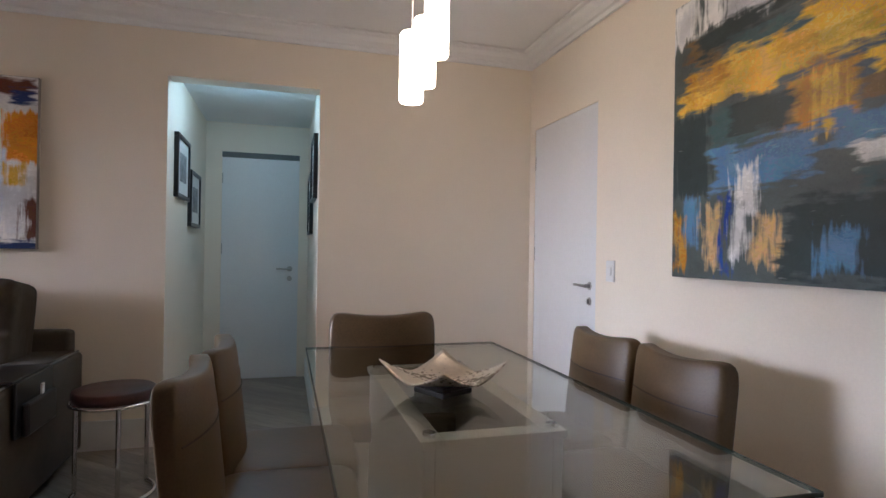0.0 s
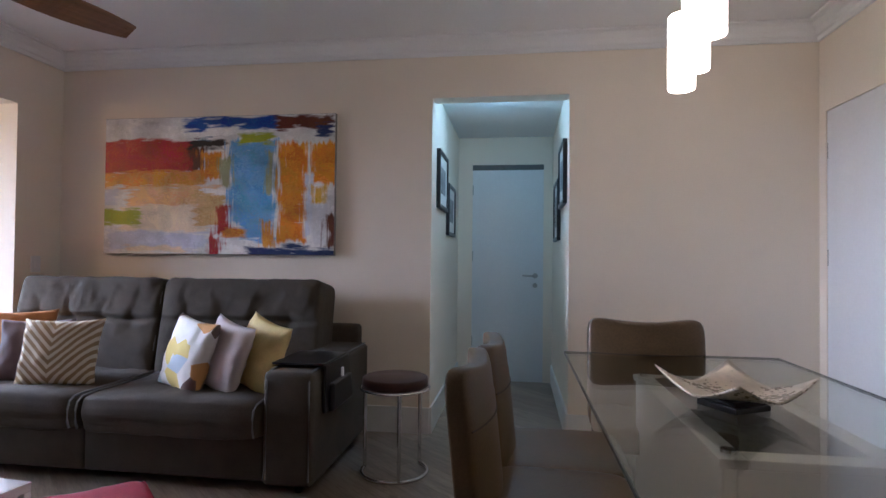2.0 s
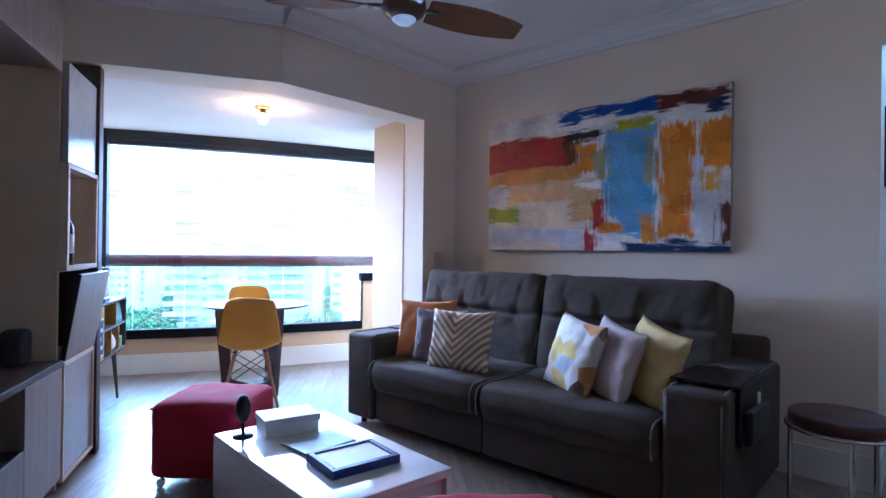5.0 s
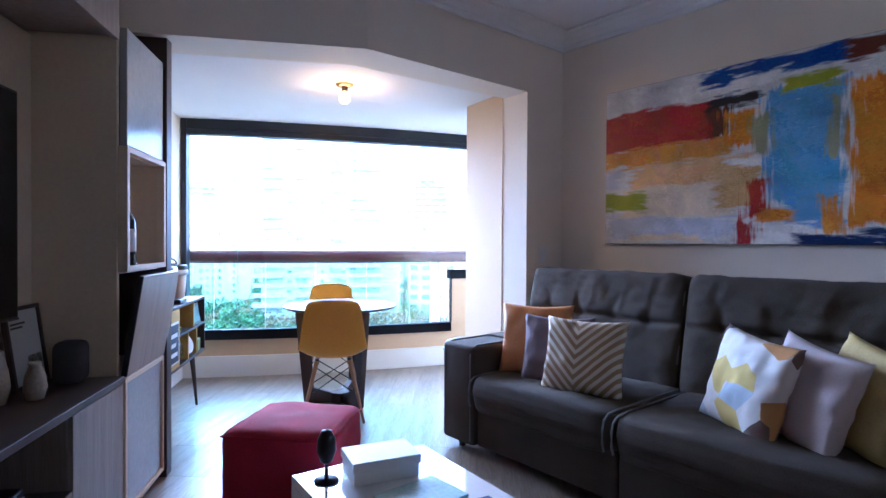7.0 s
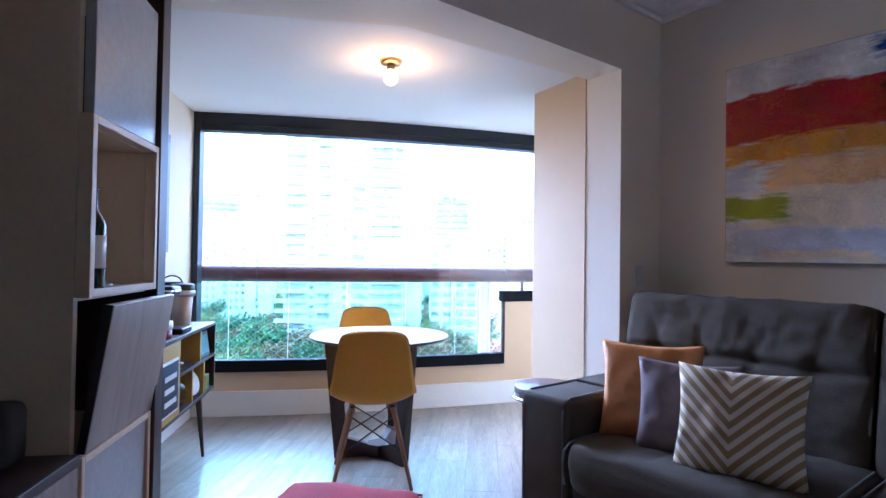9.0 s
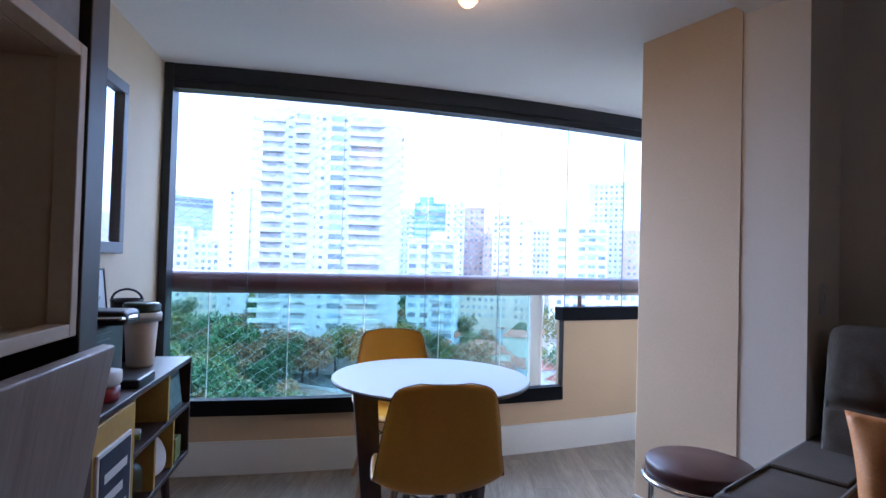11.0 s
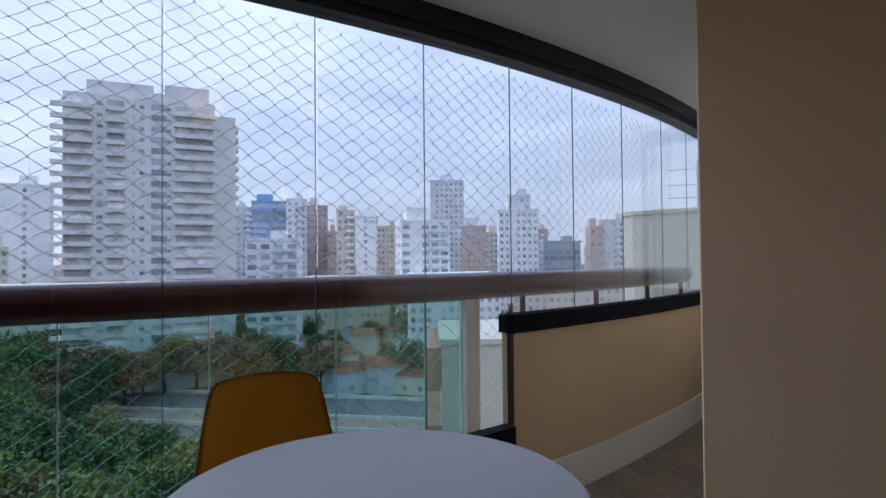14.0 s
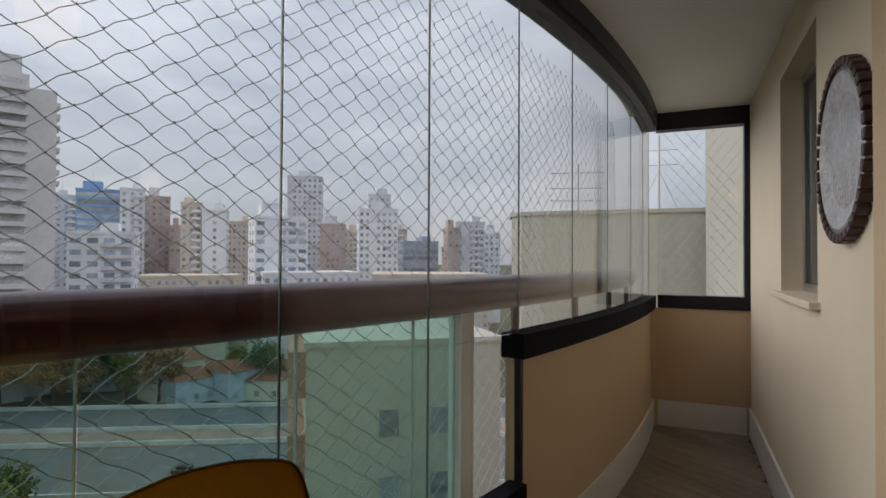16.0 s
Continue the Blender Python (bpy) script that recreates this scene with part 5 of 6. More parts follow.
part("card", box(0.008, 0.010, -0.108, 0.108, 0.012, 0.248), mat("navy_card", (0.02, 0.03, 0.06), 0.5, vary=0.1), pt)
for i in range(3):
    part("text_bar", box(0.010, 0.0112, -0.08, 0.08 - 0.03 * (i % 2), 0.05 + 0.06 * i, 0.075 + 0.06 * i), WHITE, pt)
cm = thing("coffee_machine", "black capsule coffee machine with ribbed body and silver trim", "coffee machine", WING @ pose(-0.31, 0.80, ZT))
part("body", box(-0.14, 0.06, -0.12, 0.12, 0.02, 0.20, 0.012, 3), BLACK, cm)
for i in range(7):
    part("rib", box(-0.13, 0.064, -0.124, 0.0, 0.035 + 0.022 * i, 0.045 + 0.022 * i, 0.002), BLACK, cm)
part("head", box(-0.12, 0.13, -0.07, 0.07, 0.20, 0.25, 0.02, 3), BLACK, cm)
part("head_trim", tube([(-0.1, -0.072, 0.225), (0.12, -0.072, 0.225), (0.135, 0.0, 0.225), (0.12, 0.072, 0.225), (-0.1, 0.072, 0.225)], 0.007, 8), CHROME, cm)
part("drip_tray", box(0.06, 0.18, -0.08, 0.08, 0.0, 0.03, 0.006), BLACK, cm)
part("water_tank", box(-0.13, 0.0, -0.06, 0.06, 0.25, 0.42, 0.02, 3), pane_glass("smoky_tank", (0.7, 0.74, 0.8), 0.1), cm)
wb = thing("canister", "tall cream canister with dark green lid on the sideboard", "canister", WING @ pose(-0.26, 1.12, ZT))
part("can", lathe([(0.0, 0), (0.046, 0), (0.049, 0.01), (0.062, 0.21), (0.0, 0.21)]), mat("cream_enamel", (0.62, 0.52, 0.42), 0.4, vary=0.06), wb, smooth=True)
part("lid", lathe([(0.0, 0.211), (0.066, 0.211), (0.068, 0.222), (0.066, 0.226), (0.067, 0.238), (0.06, 0.246), (0.0, 0.246)]), mat("dark_green_lid", (0.02, 0.045, 0.035), 0.4, vary=0.1), wb, smooth=True)
wb2 = thing("canister", "black metal canister behind the cream one", "canister", WING @ pose(-0.36, 1.25, ZT))
liner = part("liner", lathe([(0.0635, 0.198), (0.071, 0.176), (0.073, 0.203), (0.068, 0.2108), (0.0635, 0.2108)], 24), WHITE, wb, "white cloth liner folded over the rim", True)
part("can", lathe([(0.0, 0), (0.05, 0), (0.06, 0.24), (0.063, 0.25), (0.057, 0.25), (0.056, 0.22), (0.0, 0.22)]), BLACK, wb2, smooth=True)
part("handle", tube([(0.058 * math.cos(a), 0, 0.245 + 0.045 * math.sin(a)) for a in (math.pi * i / 12 for i in range(13))], 0.005, 6), BLACK, wb2)
lp = thing("leaning_print", "white line drawing leaning on the wall behind the coffee machine", "picture", WING @ pose(-0.452, 1.17, ZT, 0, -6, 0))
part("card", box(-0.004, 0.004, -0.16, 0.16, 0.008, 0.365), mat("white_print_paper", (0.70, 0.72, 0.75), 0.4, vary=0.03, bump=0), lp)
for y0, y1, z0, z1 in ((-0.168, 0.168, 0, 0.008), (-0.168, 0.168, 0.365, 0.373), (-0.168, -0.16, 0.008, 0.365), (0.16, 0.168, 0.008, 0.365)):
    part("frame_bar", box(-0.006, 0.008, y0, y1, z0, z1, 0.001), BLACK, lp)
for i in range(5):
    part("drawn_line", tube([(0.005, -0.11 + 0.022 * j, 0.12 + 0.045 * i + 0.014 * math.sin(1.3 * j + 2 * i)) for j in range(11)], 0.0014, 5), PIPING, lp)
tin = thing("stacked_tins", "white tin on a red tin on the sideboard", "tin", WING @ pose(-0.20, 0.58, ZT))
part("red_tin", lathe([(0.0, 0), (0.058, 0), (0.062, 0.008), (0.062, 0.04), (0.0, 0.045)]), mat("red_tin_paint", (0.25, 0.015, 0.02), 0.3, vary=0.1), tin, "red lacquered tin", True)
part("white_tin", lathe([(0.0, 0.045), (0.06, 0.045), (0.066, 0.055), (0.066, 0.085), (0.0, 0.088)]), WHITE, tin, smooth=True)
GLASSW = pane_glass("thin_drinking_glass", (0.85, 0.9, 0.92), 0.0)
for y, z, r, h, mm, nm, lb in ((0.80, ZB + 0.222, 0.022, 0.16, mat("olive_bottle", (0.2, 0.26, 0.03), 0.2), "small_bottle", "olive green bottle lying in the sideboard"),
                               (0.86, ZB + 0.222, 0.02, 0.14, mat("pale_bottle", (0.6, 0.6, 0.58), 0.2), "small_bottle", "white capped bottle lying in the sideboard")):
    o = thing(nm, lb, "bottle", WING @ pose(-0.30, y - 0.02, z + r, 0, 90, 0))
    part("bottle_body", lathe([(0.0, 0), (r, 0.004), (r, h * 0.6), (r * 0.5, h * 0.78), (r * 0.5, h), (0.0, h)], 16), mm, o, smooth=True)
pl = thing("plate", "white round plate standing in the sideboard", "plate", WING @ pose(-0.19, 1.0, ZB + 0.105, 20, 62, 0))
part("dish", lathe([(0.0, 0), (0.05, 0.0), (0.083, 0.012), (0.083, 0.016), (0.05, 0.006), (0.0, 0.006)]), WHITE, pl, smooth=True)
jar = thing("glass_jar", "round glass jar in the sideboard", "jar", WING @ pose(-0.205, 0.79, ZB + 0.02))
part("jar_body", lathe([(0.0, 0), (0.05, 0), (0.075, 0.05), (0.07, 0.11), (0.045, 0.14), (0.04, 0.14), (0.065, 0.1), (0.07, 0.05), (0.0, 0.006)]), GLASSW, jar, smooth=True)
bx2 = thing("small_box", "small kraft box in the sideboard", "box", WING @ pose(-0.30, 1.0, ZB + 0.02, 0, 0, 10))
part("box_body", box(-0.06, 0.06, -0.045, 0.045, 0, 0.05, 0.002), mat("kraft_card", (0.45, 0.33, 0.2), 0.8), bx2)
bx3 = thing("small_tin", "green and yellow tin in the sideboard", "tin", WING @ pose(-0.18, 1.20, ZB + 0.02))
part("box_body", box(-0.05, 0.05, -0.04, 0.04, 0, 0.09, 0.004), mat("green_tin", (0.2, 0.24, 0.08), 0.4, vary=0.3), bx3)
ct2 = thing("photo_frame", "dark framed photo in the sideboard", "frame", WING @ pose(-0.14, 1.165, ZB + 0.223, 0, -8, 0))
part("frame_back", box(-0.006, 0.006, -0.1, 0.1, 0, 0.15, 0.002), BLACK, ct2)
part("photo", box(0.006, 0.0075, -0.08, 0.08, 0.02, 0.13), mat("teal_photo", (0.08, 0.16, 0.19), 0.3, vary=0.5, scale=20), ct2)
wp = thing("framed_mirror", "grey framed mirror on the balcony side wall", "mirror", WING @ pose(-0.506, 1.25, 1.25))
for y0, y1, z0, z1 in ((-0.25, 0.25, 0, 0.05), (-0.25, 0.25, 0.72, 0.77), (-0.25, -0.2, 0.05, 0.72), (0.2, 0.25, 0.05, 0.72)):
    part("frame_bar", box(0, 0.035, y0, y1, z0, z1, 0.004), mat("grey_frame", (0.16, 0.17, 0.19), 0.4, vary=0.1), wp)
part("mirror_glass", box(0.004, 0.012, -0.2, 0.2, 0.05, 0.72), mat("mirror_silver", (0.85, 0.86, 0.87), 0.02, metal=1, vary=0, bump=0), wp)

# ---- balcony: round table and shell chairs ----
rt = thing("round_table", "round white table with crossed dark wood legs", "table", pose(-1.165, 5.05, 0))
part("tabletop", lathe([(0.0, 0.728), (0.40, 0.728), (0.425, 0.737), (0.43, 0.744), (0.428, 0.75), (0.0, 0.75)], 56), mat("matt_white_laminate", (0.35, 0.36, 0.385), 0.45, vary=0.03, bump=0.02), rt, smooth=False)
part("edge_band", lathe([(0.40, 0.7265), (0.427, 0.735), (0.4315, 0.744), (0.4295, 0.7445), (0.42, 0.734), (0.40, 0.7275)], 56), DARKWOOD, rt, "dark wood edge")
for a in (35, 155, 275):
    bm = bmesh.new()
    pts = [(0.05, 0.0), (0.27, 0.0), (0.34, 0.70), (0.34, 0.726), (0.24, 0.726), (0.20, 0.12), (0.05, 0.07)]
    lo = [bm.verts.new((x, -0.022, z)) for x, z in pts]
    hi = [bm.verts.new((x, 0.022, z)) for x, z in pts]
    bm.faces.new(lo)
    bm.faces.new(hi[::-1])
    for i in range(len(pts)):
        bm.faces.new((lo[i], lo[(i + 1) % len(pts)], hi[(i + 1) % len(pts)], hi[i]))
    leg = part("leg", bm, DARKWOOD, rt, "dark wood plank leg")
    leg.rotation_euler = (0, 0, radians(a))
part("hub", lathe([(0.0, 0.0), (0.075, 0.0), (0.075, 0.075), (0.0, 0.075)], 6), DARKWOOD, rt)


def bent(vals, t):
    """A smooth curve through evenly spaced values, t from 0 to 1."""
    x = t * (len(vals) - 1)
    k0 = min(int(x), len(vals) - 2)
    f = x - k0
    p0, p1, p2, p3 = vals[max(k0 - 1, 0)], vals[k0], vals[k0 + 1], vals[min(k0 + 2, len(vals) - 1)]
    return 0.5 * (2 * p1 + (p2 - p0) * f + (2 * p0 - 5 * p1 + 4 * p2 - p3) * f * f + (3 * p1 - p0 - 3 * p2 + p3) * f ** 3)


def shell_chair(m):
    c = thing("shell_chair", "mustard yellow moulded shell chair on beech dowel legs", "chair", m, "yellow shell chairs")
    bm = bmesh.new()
    nu, nv = 22, 40
    path = [(0.22, 0.425), (0.17, 0.44), (0.05, 0.43), (-0.08, 0.425), (-0.16, 0.445), (-0.20, 0.50), (-0.225, 0.60), (-0.25, 0.74), (-0.26, 0.82), (-0.257, 0.845)]
    half = [0.15, 0.205, 0.225, 0.232, 0.232, 0.228, 0.215, 0.192, 0.165, 0.085]
    curl = [0.02, 0.035, 0.05, 0.06, 0.065, 0.06, 0.05, 0.04, 0.03, 0.02]
    layers = []
    for off in (0.0, 0.006):
        rows = []
        for i in range(nv + 1):
            t = i / nv
            y, z = bent([p[0] for p in path], t), bent([p[1] for p in path], t)
            w, cu = bent(half, t), bent(curl, t)
            back = min(1, max(0, (i / nv - 0.4) / 0.25))
            row = []
            for j in range(nu + 1):
                a = 2 * j / nu - 1
                lift = cu * abs(a) ** 2.6
                row.append(bm.verts.new((a * w, y + back * lift - back * off, z + (1 - back) * lift + (1 - back) * off)))
            rows.append(row)
        layers.append(rows)
        for i in range(nv):
            for j in range(nu):
                bm.faces.new((rows[i][j], rows[i][j + 1], rows[i + 1][j + 1], rows[i + 1][j]))
    a, b = layers
    rim = [(0, j) for j in range(nu + 1)] + [(i, nu) for i in range(1, nv + 1)] + [(nv, j) for j in range(nu - 1, -1, -1)] + [(i, 0) for i in range(nv - 1, 0, -1)]
    for p, q in zip(rim, rim[1:] + rim[:1]):
        bm.faces.new((a[p[0]][p[1]], a[q[0]][q[1]], b[q[0]][q[1]], b[p[0]][p[1]]))
    edge = [tuple(a[p[0]][p[1]].co) for p in rim]
    part("shell", bm, YELLOW, c, smooth=True)
    part("rim_edge", tube(edge, 0.0032, 5, True), mat("dark_shell_rim", (0.16, 0.08, 0.01), 0.5), c)
    feet = {}
    for sx in (-1, 1):
        for sy in (-1, 1):
            top, foot = (sx * 0.11, sy * 0.11 - 0.01, 0.415), (sx * 0.21, sy * 0.21 - 0.01, 0.0)
            feet[sx, sy] = (Vector(top), Vector(foot))
            leg = part("leg", rod(foot, top, 0.010, 0.016), BEECH, c, "turned beech dowel leg")
            part("bracket", rod((top[0], top[1], 0.39), (top[0], top[1], 0.43), 0.014), BLACK, leg)
    for p, q in (((-1, -1), (1, -1)), ((-1, 1), (1, 1)), ((-1, -1), (-1, 1)), ((1, -1), (1, 1))):
        for f0, f1 in ((0.1, 0.55), (0.55, 0.1)):
            part("wire_brace", rod(feet[p][0].lerp(feet[p][1], f0), feet[q][0].lerp(feet[q][1], f1), 0.004, seg=6), BLACK, c)
    return c


sc = shell_chair(pose(-1.375, 4.775, 0, 0, 0, -30))
copy_thing(sc, pose(-0.925, 5.645, 0, 0, 0, 150))

# round carved wall plate on the inner balcony wall
wpz = thing("wall_plate", "round carved metal wall plate with dark studded rim", "wall decoration", INNER @ pose(0.30, 0, 1.55, 90, 0, 0))
part("plate_disc", lathe([(0.0, -0.012), (0.17, -0.012), (0.23, -0.03), (0.25, -0.025), (0.25, 0.0), (0.0, 0.0)][::-1], 48), mat("hammered_pewter", (0.45, 0.42, 0.40), 0.32, metal=0.7, vary=0.3, scale=25, fine=70, bump=0.8), wpz, "hammered pale metal disc")
for i in range(40):
    a = 2 * math.pi * i / 40
    part("rim_stud", box(0.245, 0.272, -0.016, 0.016, -0.035, 0.0, 0.004), mat("dark_rim", (0.06, 0.03, 0.025), 0.5) if i == 0 else bpy.data.materials["dark_rim"], wpz).rotation_euler = (0, 0, a)

# ---- outside: ground, city, trees ----
GZ = -32.0
ASPH = mat("asphalt", (0.17, 0.175, 0.18), 0.85, vary=0.2, scale=0.15, fine=2, bump=0.05)
GRASS = mat("scrub_ground", (0.10, 0.13, 0.055), 0.95, vary=0.35, scale=0.05, fine=0.6, bump=0.1, second=(0.15, 0.14, 0.09))
CONC = mat("pale_concrete", (0.70, 0.69, 0.66), 0.85, vary=0.15, scale=0.3, fine=3)
bm = bmesh.new()
bmesh.ops.create_grid(bm, x_segments=8, y_segments=8, size=2600, matrix=Matrix.Translation((300, 300, GZ)))
setting("ground", bm, GRASS, "green scrub and urban ground far below", "ground")
HW = pose(75, 89, GZ, 0, 0, -65.8)
for nm, y0, y1, z, mt, lb in (("road_far", 7, 22, 0.05, ASPH, "grey asphalt highway carriageway"), ("road_near", -24, -3, 0.05, ASPH, "grey asphalt highway carriageway")):
    setting(nm, box(-220, 160, y0, y1, -0.3, z), mt, lb, "road").matrix_world = HW
setting("pavement_median", box(-220, 160, -3, 7, -0.3, 0.18), mat("median_soil", (0.38, 0.27, 0.22), 0.9, vary=0.2, scale=0.3, fine=2), "reddish highway median strip", "pavement").matrix_world = HW
for i, y in enumerate((22.3, 6.0, -2.6, -24.4)):
    br = thing("road_barrier", "pale concrete road barrier along the highway", "barrier", HW, "road barriers")
    part("barrier_wall", box(-220, 160, y, y + 0.35, 0, 0.95, 0.05), CONC, br)
LINE = mat("road_paint", (0.6, 0.6, 0.58), 0.7)
for y in (12, 17, -8, -13, -18.5):
    bm = bmesh.new()
    for k2 in range(32):
        box(-200 + 11 * k2, -196 + 11 * k2, y - 0.08, y + 0.08, 0.05, 0.056, bm=bm)
    ob = part("lane_marking", bm, LINE)
    tagged(ob, "dashed white lane marking on the highway", "marking", kind="stuff").matrix_world = HW


def car(m, col, label):
    c = thing("car", label, "car", m, "cars on the highway")
    bm = soft_block(4.3, 1.75, 0.75, 6, 8)
    b = part("body", bm, col, c, smooth=True)
    b.location = (0, 0, 0.62)
    b = part("cabin", soft_block(2.4, 1.5, 0.75, 4, 8), BLACK, c, "dark glazed cabin", True)
    b.location = (-0.2, 0, 1.08)
    for x in (-1.35, 1.35):
        for y in (-0.8, 0.8):
            w = part("wheel", rod((x, y - 0.1, 0.33), (x, y + 0.1, 0.33), 0.33, seg=16), BLACK, c)
            part("rim", rod((x, y + (0.1 if y > 0 else -0.1), 0.33), (x, y + (0.11 if y > 0 else -0.11), 0.33), 0.2, seg=12), STEEL, w)
    return c


cr = car(HW @ pose(14, -16, 0.05), mat("dark_blue_car_paint", (0.02, 0.03, 0.06), 0.2, coat=0.5), "dark blue car driving on the highway")
copy_thing(cr, HW @ pose(-38, -6, 0.05))

# brown is lightened, with some distance haze put into the colour
PAL = {"white": (0.80, 0.80, 0.81), "grey": (0.68, 0.68, 0.70), "cream": (0.74, 0.68, 0.55), "sand": (0.68, 0.58, 0.47), "brown": (0.54, 0.41, 0.36),
       "blue": (0.26, 0.42, 0.66), "slate": (0.36, 0.43, 0.52), "bluegrey": (0.55, 0.61, 0.69)}
FAC = {k2: mat("facade_" + k2, v, 0.8, vary=0.12, scale=0.12, fine=1.2, bump=0.05) for k2, v in PAL.items()}
# window grey is softened, distance haze painted into it
WING_G = mat("haze_toned_window_glass", (0.36, 0.40, 0.45), 0.25, vary=0.3, scale=0.3, fine=2, bump=0, per_piece=0.45)
# grey that paints the shade inside the tower's loggias
SHADOWY = mat("loggia_shade_grey", (0.64, 0.62, 0.62), 0.7, vary=0.3, scale=0.4, fine=2, per_piece=0.4)


def shared(name, mesh_ob, parent, place):
    o = new(name, mesh_ob.data)
    o.parent = parent
    o.location = place
    return o


def building(x, y, w, top, col, style, n):
    """A block of flats or offices turned about towards the balcony, with its storeys and openings."""
    rnd = random.Random(n)
    face = math.degrees(math.atan2(y - 4, x + 2)) - 90 + rnd.uniform(-14, 14)
    dep = max(10, w * rnd.uniform(0.7, 1.0))
    h = top - GZ
    names = {"glass": "blue-grey glass office tower on the skyline", "balcony": "white apartment block with balconies on the skyline",
             "blank": "white apartment tower with a blank end wall", "low": "low pale building among the towers"}
    b = thing("apartment_building", names.get(style, {"brown": "brown brick apartment tower on the skyline", "sand": "sand coloured apartment tower on the skyline",
              "cream": "cream apartment block with rows of windows"}.get(col, "pale apartment tower with rows of windows")), "building", pose(x, y, GZ, 0, 0, face))
    part("wall", box(-w / 2, w / 2, 0, dep, 0, h), FAC[col], b)
    part("roof", box(-w / 2 - 0.2, w / 2 + 0.2, -0.2, dep + 0.2, h, h + 0.9), FAC[col], b)
    if style != "low":
        rw = w * rnd.uniform(0.25, 0.5)
        rx = rnd.uniform(-0.2, 0.2) * w
        part("roof_house", box(rx - rw / 2, rx + rw / 2, dep * 0.25, dep * 0.75, h + 0.9, h + rnd.uniform(3, 5.5)), FAC[col if rnd.random() < 0.6 else "grey"], b)
        if rnd.random() < 0.5:
            part("mast", rod((rx, dep / 2, h + 3), (rx, dep / 2, h + rnd.uniform(7, 11)), 0.12, 0.05, 6), STEEL, b)
    fl, lowest = 3.0, max(0.0, -24 - GZ)
    floors = int((h - lowest - 1) / fl)
    cols = max(2, int(w / (2.3 if style != "balcony" else 3.4)))
    first = None
    if style == "blank":
        cols = 1
    if style == "glass":
        for k2 in range(floors):
            z = h - 2.6 - k2 * fl
            bm = box(-w / 2 + 0.5, w / 2 - 0.5, -0.06, 0.0, 0, 1.9) if first is None else None
            first = first or part("window_band", bm, WING_G, b)
            if bm is not None:
                first.location = (0, 0, z)
            else:
                shared("window_band", first, b, (0, 0, z))
        side = None
        for k2 in range(floors):
            z = h - 2.6 - k2 * fl
            for sx in (-1, 1):
                if side is None:
                    side = part("window_band", box(-0.03, 0.03, 0.5, dep - 0.5, 0, 1.9), WING_G, b)
                    side.location = (sx * (w / 2 + 0.03), 0, z)
                else:
                    shared("window_band", side, b, (sx * (w / 2 + 0.03), 0, z))
        return
    skip = {rnd.randrange(cols)} if cols > 4 else set()
    slab = None
    ww = 0.6 if style != "balcony" else 1.2
    side = None
    for k2 in range(floors):
        z = h - 2.3 - k2 * fl
        for c in range(cols):
            if c in skip:
                continue
            px = -w / 2 + w * (c + 0.5) / cols
            if first is None:
                first = part("window", box(-ww, ww, -0.05, 0.02, 0, 1.35), WING_G, b)
                first.location = (px, 0, z)
            else:
                shared("window", first, b, (px, 0, z))
        for c in range(2):
            for sx in (-1, 1):
                py = dep * (0.3 + 0.4 * c)
                if side is None:
                    side = part("window", box(-0.03, 0.03, -0.7, 0.7, 0, 1.3), WING_G, b)
                    side.location = (sx * (w / 2 + 0.03), py, z)
                else:
                    shared("window", side, b, (sx * (w / 2 + 0.03), py, z))
        if style == "balcony" or (style == "grid" and n % 3 == 0):
            if slab is None:
                slab = part("balcony", box(-w * 0.22, w * 0.22, -1.1, -0.06, 0, 1.0), FAC["white" if col != "white" else "grey"], b)
                slab.location = (w * 0.22, 0, z - 0.9)
            else:
                shared("balcony", slab, b, (w * 0.22, 0, z - 0.9))


CITY = [
    (83, 414, 15, 39, "bluegrey", "grid"), (47, 348, 32, 19, "white", "grid"), (96, 367, 35, 36, "slate", "glass"), (86, 256, 16, 31, "white", "blank"),
    (51, 235, 22, 11, "cream", "grid"), (66, 233, 14, 6, "cream", "grid"), (182, 251, 9, 29, "grey", "grid"), (171, 217, 17, 29, "blue", "glass"),
    (104, 134, 15, 7, "white", "balcony"), (172, 200, 9, 29, "white", "grid"), (199, 215, 11, 29, "brown", "grid"), (197, 202, 5, 15, "brown", "grid"),
    (179, 176, 8, 23, "sand", "grid"), (181, 166, 9, 20, "white", "blank"), (231, 193, 14, 19, "sand", "grid"), (153, 114, 17, 14, "white", "balcony"),
    (251, 169, 18, 44, "grey", "grid"), (234, 142, 12, 17, "brown", "grid"), (277, 154, 10, 16, "sand", "grid"), (216, 109, 17, 22, "white", "grid"),
    (221, 111, 10, 29, "grey", "grid"), (285, 129, 6, 17, "brown", "grid"), (254, 104, 18, 9, "slate", "glass"), (245, 84, 6, 15, "brown", "grid"),
    (250, 77, 13, 18, "grey", "grid"), (279, 74, 8, 14, "white", "grid"), (145, 97, 29, -4, "white", "low"), (176, 70, 40, -5, "sand", "low"), (152, 153, 33, -6, "sand", "low"),
    (320, 220, 16, 14, "grey", "grid"), (300, 190, 14, 10, "white", "grid"), (330, 110, 18, 8, "sand", "grid"), (250, 250, 14, 12, "white", "grid"),
]
for n, row in enumerate(CITY):
    building(*row, n)

